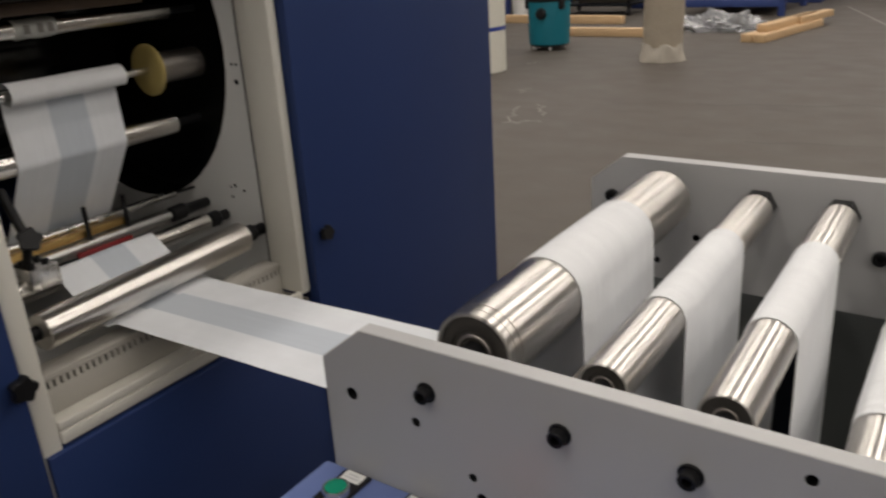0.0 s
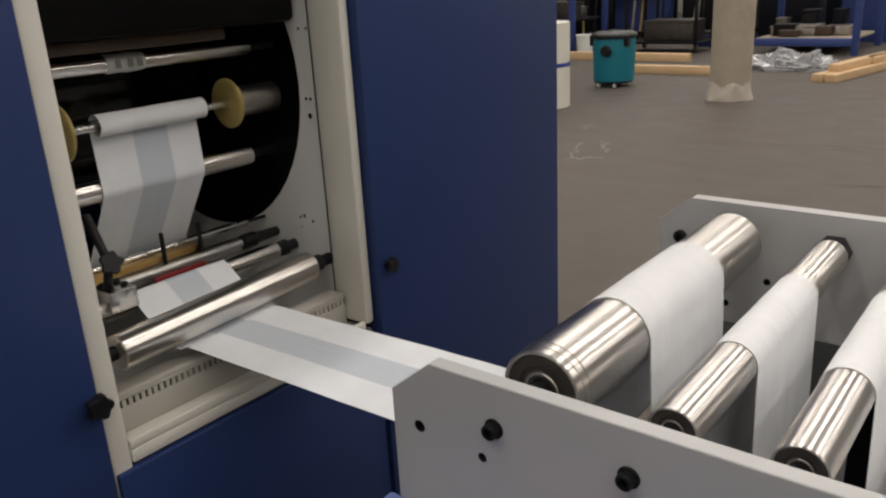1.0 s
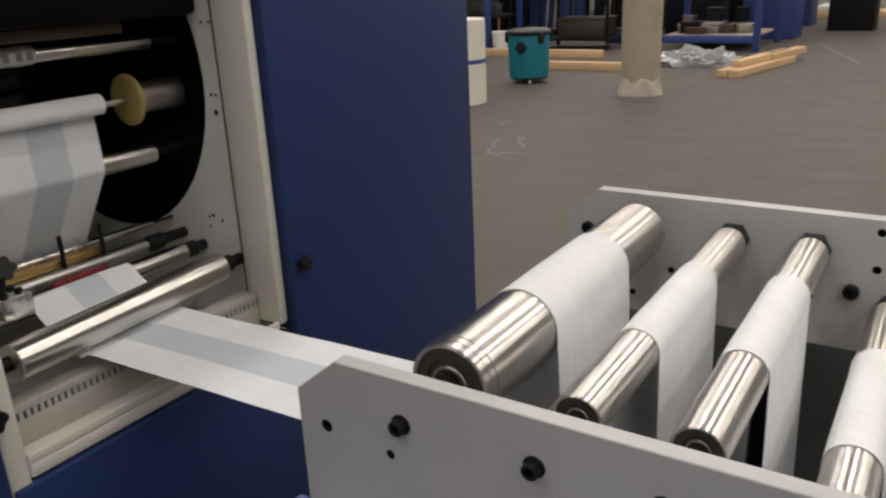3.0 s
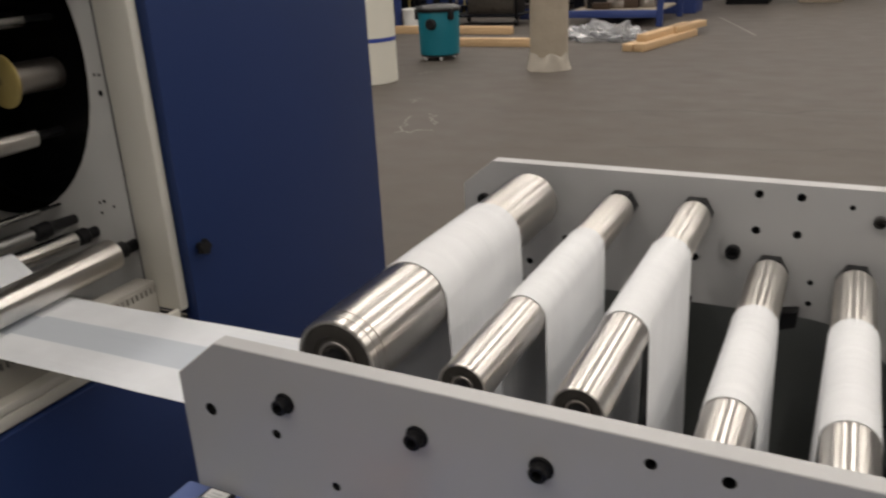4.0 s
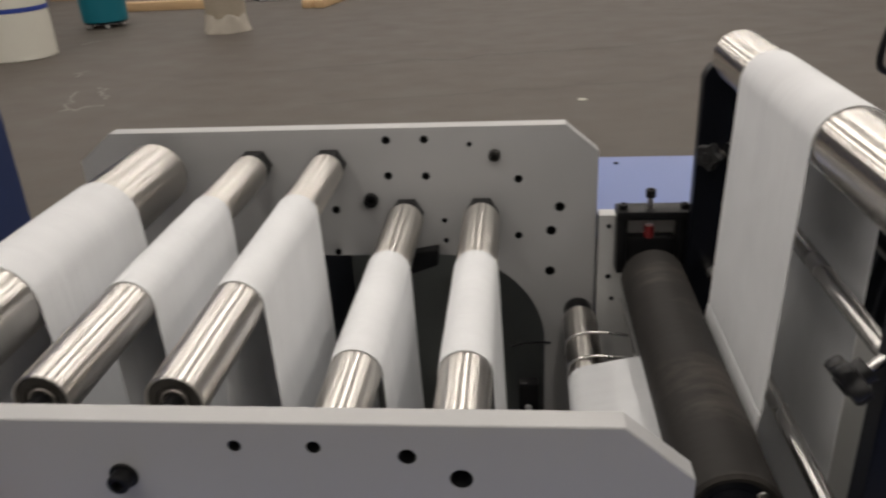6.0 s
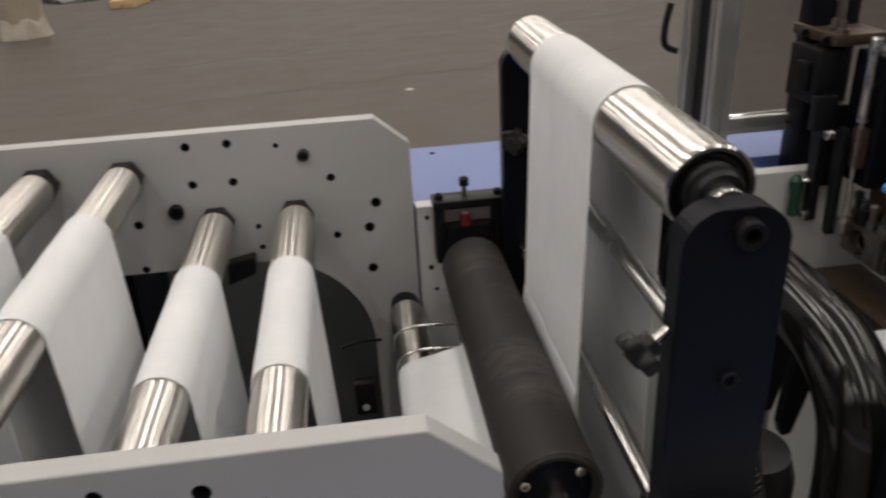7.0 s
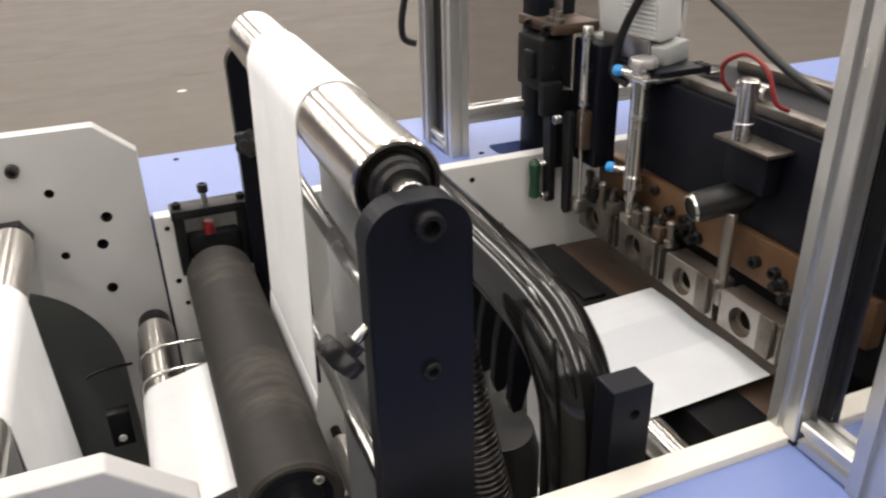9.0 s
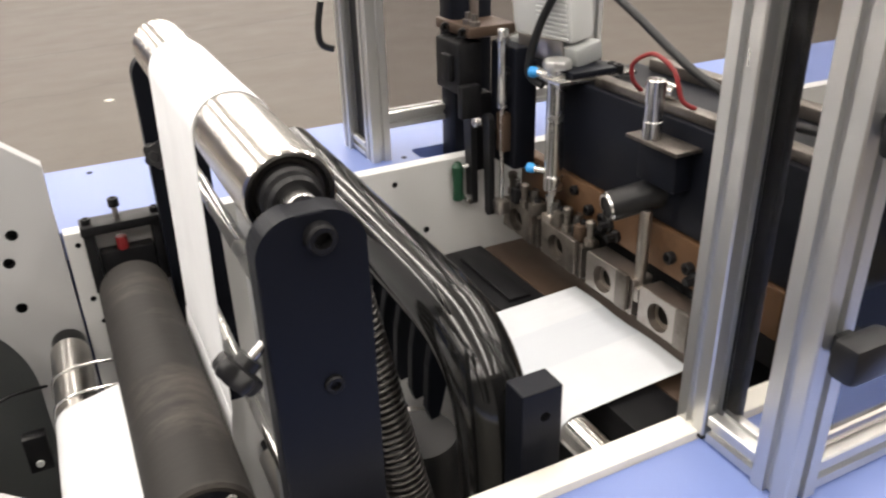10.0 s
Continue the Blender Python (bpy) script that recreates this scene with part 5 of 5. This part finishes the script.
lathe(b, (-4.412, 8.85, 0.47), (-4.407, 8.78, 0.47), [(0, 0.075), (0.04, 0.072), (0.07, 0.055), (0.07, 0.03)], 28)
part("hose_port", b, PLASTIC, vac, "black hose port")
for s in (-1, 1):
    b = bm_()
    box(b, -4.43 + s * 0.24 - 0.03, -4.43 + s * 0.24 + 0.03, 8.93, 9.02, 0.52, 0.66, 0.01)
    part("latch", b, PLASTIC, vac)
b = bm_()
lathe(b, (-4.43, 9.1, 0.055), (-4.43, 9.1, 0.07), [(0, 0.25), (0.015, 0.255)], 40)
part("foot_ring", b, PLASTIC, vac)
for a in (60, 180, 240, 300):
    b = bm_()
    cx, cy = -4.43 + 0.22 * math.cos(radians(a)), 9.1 + 0.22 * math.sin(radians(a))
    rod(b, (cx - 0.012, cy, 0.03), (cx + 0.012, cy, 0.03), 0.03, 20)
    part("castor", b, PALE_GREY, vac)

bk = thing("bucket", "white plastic bucket with a wire handle on the floor", "bucket", at=(BKX, BKY, 0.0))
b = bm_()
lathe(b, (BKX, BKY, 0.0), (BKX, BKY, 0.36), [(0.02, 0.0), (0.0, 0.125), (0.004, 0.130), (0.33, 0.155), (0.335, 0.166), (0.358, 0.166), (0.36, 0.160), (0.355, 0.152), (0.03, 0.126), (0.025, 0.0)], 40, cap=False)
part("pail", b, WHITE_PLASTIC, bk)
b = bm_()
tube(b, [(BKX + 0.168 * math.cos(math.pi * k / 16), BKY - 0.10 * math.sin(math.pi * k / 16), 0.335 - 0.09 * math.sin(math.pi * k / 16)) for k in range(17)], 0.004, 8)
part("handle", b, DULL_STEEL, bk, "thin wire handle")

roll = thing("paper_roll", "large off-white paper roll with blue tape band", "paper roll", at=(-4.45, 7.27, 0.0))
b = bm_()
lathe(b, (-4.45, 7.27, 0.0), (-4.45, 7.27, 0.93), [(0, 0.345), (0.008, 0.352), (0.922, 0.352), (0.93, 0.345), (0.93, 0.06), (0.86, 0.055)], 64)
part("paper_body", b, ROLL_PAPER, roll)
b = bm_()
lathe(b, (-4.45, 7.27, 0.455), (-4.45, 7.27, 0.500), [(0, 0.353), (0.001, 0.3545), (0.044, 0.3545), (0.045, 0.353)], 64, cap=False)
part("tape_band", b, TAPE, roll, "blue tape band")
b = bm_()
lathe(b, (-4.45, 7.27, 0.91), (-4.45, 7.27, 0.97), [(0, 0.05), (0.06, 0.05), (0.06, 0.03)], 24)
part("core_plug", b, YELLOW, roll, "yellow core plug")

colw = thing("wrapped_column", "hall column wrapped in brown cardboard", "column", at=(-2.69, 8.48, 0))
b = bm_()
prof = []
for k in range(30):
    z = 0.16 + k * 0.215
    prof.append((z, 0.222 + 0.006 * noise.noise(Vector((0.3, z * 2.1, 1.0)))))
lathe(b, (-2.69, 8.48, 0.0), (-2.69, 8.48, 6.4), prof, 48)
part("wrap", b, CARDBOARD, colw)
b = bm_()
lathe(b, (-2.69, 8.48, 0.0), (-2.69, 8.48, 0.2), [(0, 0.262), (0.02, 0.256), (0.06, 0.244), (0.11, 0.236), (0.165, 0.232), (0.19, 0.225)], 64, cap=False)
for v in b.verts:
    k = noise.noise(Vector((v.co.x * 9, v.co.y * 9, v.co.z * 6)))
    v.co.x += (v.co.x + 2.69) * 0.16 * k
    v.co.y += (v.co.y - 8.48) * 0.16 * k
    v.co.z += 0.05 * k if v.co.z > 0.1 else 0.0
part("skirt", b, PALE_WRAP, colw, "crumpled pale wrap skirt")


def beam(p0, p1, w, h, z0=0.0, roll_=0):
    p0, p1 = Vector((*p0, 0)), Vector((*p1, 0))
    d = p1 - p0
    a = math.degrees(math.atan2(d.y, d.x))
    b = bm_()
    box(b, -d.length / 2, d.length / 2, -w / 2, w / 2, 0, h, 0.004)
    o = solid("timber_beam", b, PINE, "raw pine timber lying on the floor", "timber", "timbers on the floor")
    o.matrix_world = Matrix.Translation((p0 + p1) / 2) @ pose(0, 0, z0, 0, 0, a)
    return o


beam((-6.75, 12.02), (-4.55, 11.98), 0.14, 0.125)
beam((-5.35, 10.42), (-3.55, 10.47), 0.14, 0.115)
beam((-2.17, 10.08), (-1.82, 12.00), 0.14, 0.095)
beam((-2.01, 10.06), (-1.66, 11.95), 0.14, 0.095)
beam((-2.05, 10.35), (-1.75, 12.02), 0.14, 0.090, 0.0955)
beam((-1.83, 11.30), (-1.60, 12.35), 0.14, 0.09, 0.0955)

# crumpled film
b = bm_()
bmesh.ops.create_icosphere(b, subdivisions=5, radius=1.0)
for v in b.verts:
    n = 0.55 * noise.noise(v.co * 2.2) + 0.35 * noise.noise(v.co * 5.1) + 0.2 * abs(noise.noise(v.co * 11))
    v.co = Vector((v.co.x * 0.56 * (1 + 0.5 * n), v.co.y * 0.40 * (1 + 0.6 * n), max(0.0, v.co.z) * 0.19 * (1 + 1.5 * n) + 0.004))
bmesh.ops.translate(b, verts=b.verts, vec=(-2.88, 11.4, 0))
solid("plastic_film", b, FILM, "crumpled clear plastic film on the floor", "plastic film")


def floor_mark(name, pts, w, mat, label, cat):
    b = bm_()
    prev = None
    for i, (x, y) in enumerate(pts):
        a, c = pts[max(i - 1, 0)], pts[min(i + 1, len(pts) - 1)]
        d = Vector((c[0] - a[0], c[1] - a[1], 0)).normalized()
        n = Vector((-d.y, d.x, 0)) * w * (0.5 + 0.35 * noise.noise(Vector((x * 4, y * 4, 0))))
        cur = (b.verts.new(Vector((x, y, 0.0022)) + n), b.verts.new(Vector((x, y, 0.0022)) - n))
        if prev:
            b.faces.new((prev[0], prev[1], cur[1], cur[0]))
        prev = cur
    return tagged(new(name, finish(b, name, mat, False)), label, cat, "", "structure")


def wobble(p0, p1, n, amp, seed):
    return [(p0[0] + (p1[0] - p0[0]) * k / n + amp * noise.noise(Vector((k * 0.37, seed, 0))), p0[1] + (p1[1] - p0[1]) * k / n + amp * noise.noise(Vector((k * 0.37, seed, 7)))) for k in range(n + 1)]


floor_mark("floor_line", [(-1.67, 14.65), (-1.22, 13.3), (-0.78, 11.94)], 0.045, CHALK, "white painted line on the concrete", "floor mark")
floor_mark("floor_crack_line", wobble((-0.9, 5.05), (2.9, 5.75), 40, 0.10, 3.0), 0.011, CRACK, "dark crack in the concrete", "floor mark")
floor_mark("floor_crack_line", wobble((-1.6, 6.2), (3.6, 7.3), 40, 0.14, 5.0), 0.016, CRACK, "dark crack in the concrete", "floor mark")
floor_mark("floor_crack_line", wobble((0.9, 3.4), (4.4, 3.9), 30, 0.10, 8.0), 0.012, CRACK, "dark crack in the concrete", "floor mark")
for p0, p1, sd in (((-2.78, 5.04), (-3.00, 5.62), 1.0), ((-2.87, 5.78), (-2.60, 5.34), 2.0), ((-2.80, 5.00), (-2.56, 5.18), 4.0), ((-3.28, 6.20), (-3.36, 6.42), 6.0), ((-4.10, 7.85), (-4.02, 8.02), 9.0)):
    floor_mark("chalk_smear", wobble(p0, p1, 16, 0.09, sd), 0.022, CHALK, "white chalky smear on the concrete", "floor mark")
for x, y in ((1.006, 4.985), (0.60, 3.30)):
    b = bm_()
    bmesh.ops.create_icosphere(b, subdivisions=2, radius=0.02)
    for v in b.verts:
        v.co *= 1 + 0.5 * noise.noise(v.co * 40 + Vector((x, y, 0)))
        v.co.z = abs(v.co.z) * 0.5
        v.co.x *= 1.5
    bmesh.ops.translate(b, verts=b.verts, vec=(x, y, 0.001))
    solid("paper_scrap", b, ROLL_PAPER, "small crumpled paper scrap on the floor", "scrap", "floor scraps")


# steel racks, carts and stored stock at the back
def rack(x0, x1, y0, y1, h, shelves, lab, deck):
    t = thing("steel_rack", lab, "rack", "steel racks", at=(x0, y0, 0))
    for x in (x0, x1):
        for y in (y0, y1):
            b = bm_()
            box(b, x - 0.05, x + 0.05, y - 0.05, y + 0.05, 0, h, 0.008)
            part("upright", b, RACK_BLUE, t)
    for z in shelves:
        b = bm_()
        box(b, x0 - 0.04, x1 + 0.04, y0 - 0.045, y0 + 0.045, z - 0.06, z + 0.06, 0.008)
        part("front_beam", b, RACK_BLUE, t)
        b = bm_()
        box(b, x0 + 0.06, x1 - 0.06, y0 + 0.05, y1 - 0.05, z + 0.01, z + 0.05, 0.005)
        part("deck", b, deck, t)
    return t


rack(-4.05, -2.42, 13.2, 14.9, 3.2, (0.20, 1.7), "blue steel rack with low wooden deck", CARDBOARD)
rack(-9.6, -7.2, 12.9, 14.2, 3.0, (0.55, 1.7), "blue steel rack with stored parts", BLACK_PAINT)
rng = random.Random(11)


def crate(x, y, z, w, d, h, mat, lab, cat):
    t = thing("storage_box", lab, cat, "stored stock", at=(x, y, z))
    b = bm_()
    box(b, x - w / 2, x + w / 2, y - d / 2, y + d / 2, z, z + h, 0.012)
    part("body", b, mat, t)
    b = bm_()
    box(b, x - w / 2 - 0.012, x + w / 2 + 0.012, y - d / 2 - 0.012, y + d / 2 + 0.012, z + h * 0.86, z + h + 0.004, 0.006)
    part("rim", b, mat, t)


def cart(x, y, w, d, h, lab):
    t = thing("parts_cart", lab, "cart", "workshop carts", at=(x, y, 0))
    for sx in (-1, 1):
        for sy in (-1, 1):
            b = bm_()
            box(b, x + sx * w / 2 - 0.025, x + sx * w / 2 + 0.025, y + sy * d / 2 - 0.025, y + sy * d / 2 + 0.025, 0.12, h, 0.004)
            part("leg", b, BLACK, t)
            b = bm_()
            rod(b, (x + sx * w / 2 - 0.02, y + sy * d / 2, 0.065), (x + sx * w / 2 + 0.02, y + sy * d / 2, 0.065), 0.063, 24)
            part("wheel", b, PLASTIC, t)
    for z in (0.16, h - 0.03):
        b = bm_()
        box(b, x - w / 2 - 0.04, x + w / 2 + 0.04, y - d / 2 - 0.04, y + d / 2 + 0.04, z, z + 0.035, 0.006)
        part("shelf", b, BLACK_PAINT, t)


cart(-5.6, 13.6, 1.3, 0.8, 0.95, "black steel parts cart on castors")
cart(-7.4, 15.8, 1.6, 0.9, 1.0, "black steel parts cart on castors")
cart(-5.2, 16.4, 1.4, 0.9, 0.9, "black steel parts cart on castors")
crate(-5.85, 13.6, 0.955, 0.5, 0.45, 0.35, RACK_BLUE, "dark blue plastic stock box on a cart", "box")
crate(-5.3, 13.6, 0.955, 0.35, 0.4, 0.28, WHITE_PLASTIC, "white plastic stock box on a cart", "box")
crate(-5.5, 13.6, 0.2, 0.9, 0.6, 0.35, DARK_PLATE, "dark steel stock box on a cart", "box")
crate(-7.6, 15.8, 1.01, 0.7, 0.6, 0.5, CARDBOARD, "brown cardboard box on a cart", "box")
crate(-3.5, 14.0, 0.255, 0.7, 0.6, 0.16, DULL_STEEL, "grey stock box on the rack deck", "box")
crate(-2.85, 14.1, 0.255, 0.4, 0.5, 0.14, DULL_STEEL, "dull steel stock box on the rack deck", "box")
crate(-8.6, 13.5, 0.605, 0.8, 0.7, 0.45, BLACK_PAINT, "black machine housing on the rack", "box")
crate(-7.7, 13.5, 0.605, 0.5, 0.6, 0.30, DARK_PLATE, "dark grey stock box on the rack", "box")
for k in range(9):
    x, y = -11.0 + k * 1.35, 18.5 + rng.uniform(-0.7, 1.2)
    h = rng.uniform(1.5, 2.6)
    crate(x, y, 0.0, rng.uniform(0.8, 1.2), 0.9, h, (BLACK_PAINT, RACK_BLUE, BLACK, CARDBOARD, DULL_STEEL)[k % 5], "dark stored machine housing by the back wall", "machine housing")
for k in range(6):
    x, y = -10.2 + k * 1.5, 15.9 + rng.uniform(-0.3, 0.5)
    crate(x, y, 0.0, rng.uniform(0.9, 1.3), 0.8, rng.uniform(0.7, 1.7), (BLACK, BLACK_PAINT, RACK_BLUE)[k % 3], "dark machine housing stored at the back", "machine housing")
for k in range(26):
    spot = k % 4
    if spot == 0:
        x, y, z = rng.uniform(-3.9, -2.6), rng.uniform(13.5, 14.5), 0.255
    elif spot == 1:
        x, y, z = rng.uniform(-9.3, -7.5), rng.uniform(13.2, 13.9), 0.605
    elif spot == 2:
        x, y, z = rng.uniform(-7.3, -4.4), rng.uniform(14.4, 15.2), 0.0
    else:
        x, y, z = rng.uniform(-3.9, -2.6), rng.uniform(13.6, 14.5), 1.755
    w, h = rng.uniform(0.12, 0.42), rng.uniform(0.08, 0.40)
    crate(x, y, z, w, rng.uniform(0.15, 0.35), h, (BLACK, OILY_STEEL, OILY_BROWN, RACK_BLUE, BLACK_PAINT, DULL_STEEL)[rng.randrange(6)], "small stock box among stored machine parts", "box")
for k in range(10):
    x, y = rng.uniform(-8.5, -4.3), rng.uniform(14.2, 15.6)
    b = bm_()
    rod(b, (x, y, 0.0), (x + rng.uniform(-0.15, 0.15), y + 0.2, rng.uniform(0.9, 1.9)), 0.025, 12)
    solid("steel_tube", b, (DULL_STEEL, BLACK, YELLOW)[k % 3], "upright steel tube among stored machine parts", "tube", "stored tubes")
# low skid with a white sheet, farther along the hall
sk = thing("loaded_skid", "wooden skid with a white plastic sheet", "skid", at=(-1.9, 21.5, 0))
b = bm_()
box(b, -2.9, -1.0, 21.0, 22.0, 0.0, 0.16, 0.01)
part("skid_deck", b, PINE, sk)
b = bm_()
box(b, -2.7, -1.5, 21.05, 21.9, 0.165, 0.30, 0.03)
part("sheet", b, WHITE_PLASTIC, sk, "white plastic sheet")
jw = thing("pallet_truck", "small hand pallet truck with black wheel", "pallet truck", at=(-0.2, 20.0, 0))
b = bm_()
rod(b, (-0.30, 20.0, 0.17), (-0.14, 20.0, 0.17), 0.17, 32)
part("wheel", b, PLASTIC, jw)
b = bm_()
box(b, -0.32, 1.2, 20.1, 20.5, 0.12, 0.22, 0.02)
part("fork", b, PALE_GREY, jw)
b = bm_()
rod(b, (-0.25, 20.2, 0.2), (-0.45, 20.2, 1.2), 0.03, 16)
part("drawbar", b, PALE_GREY, jw)
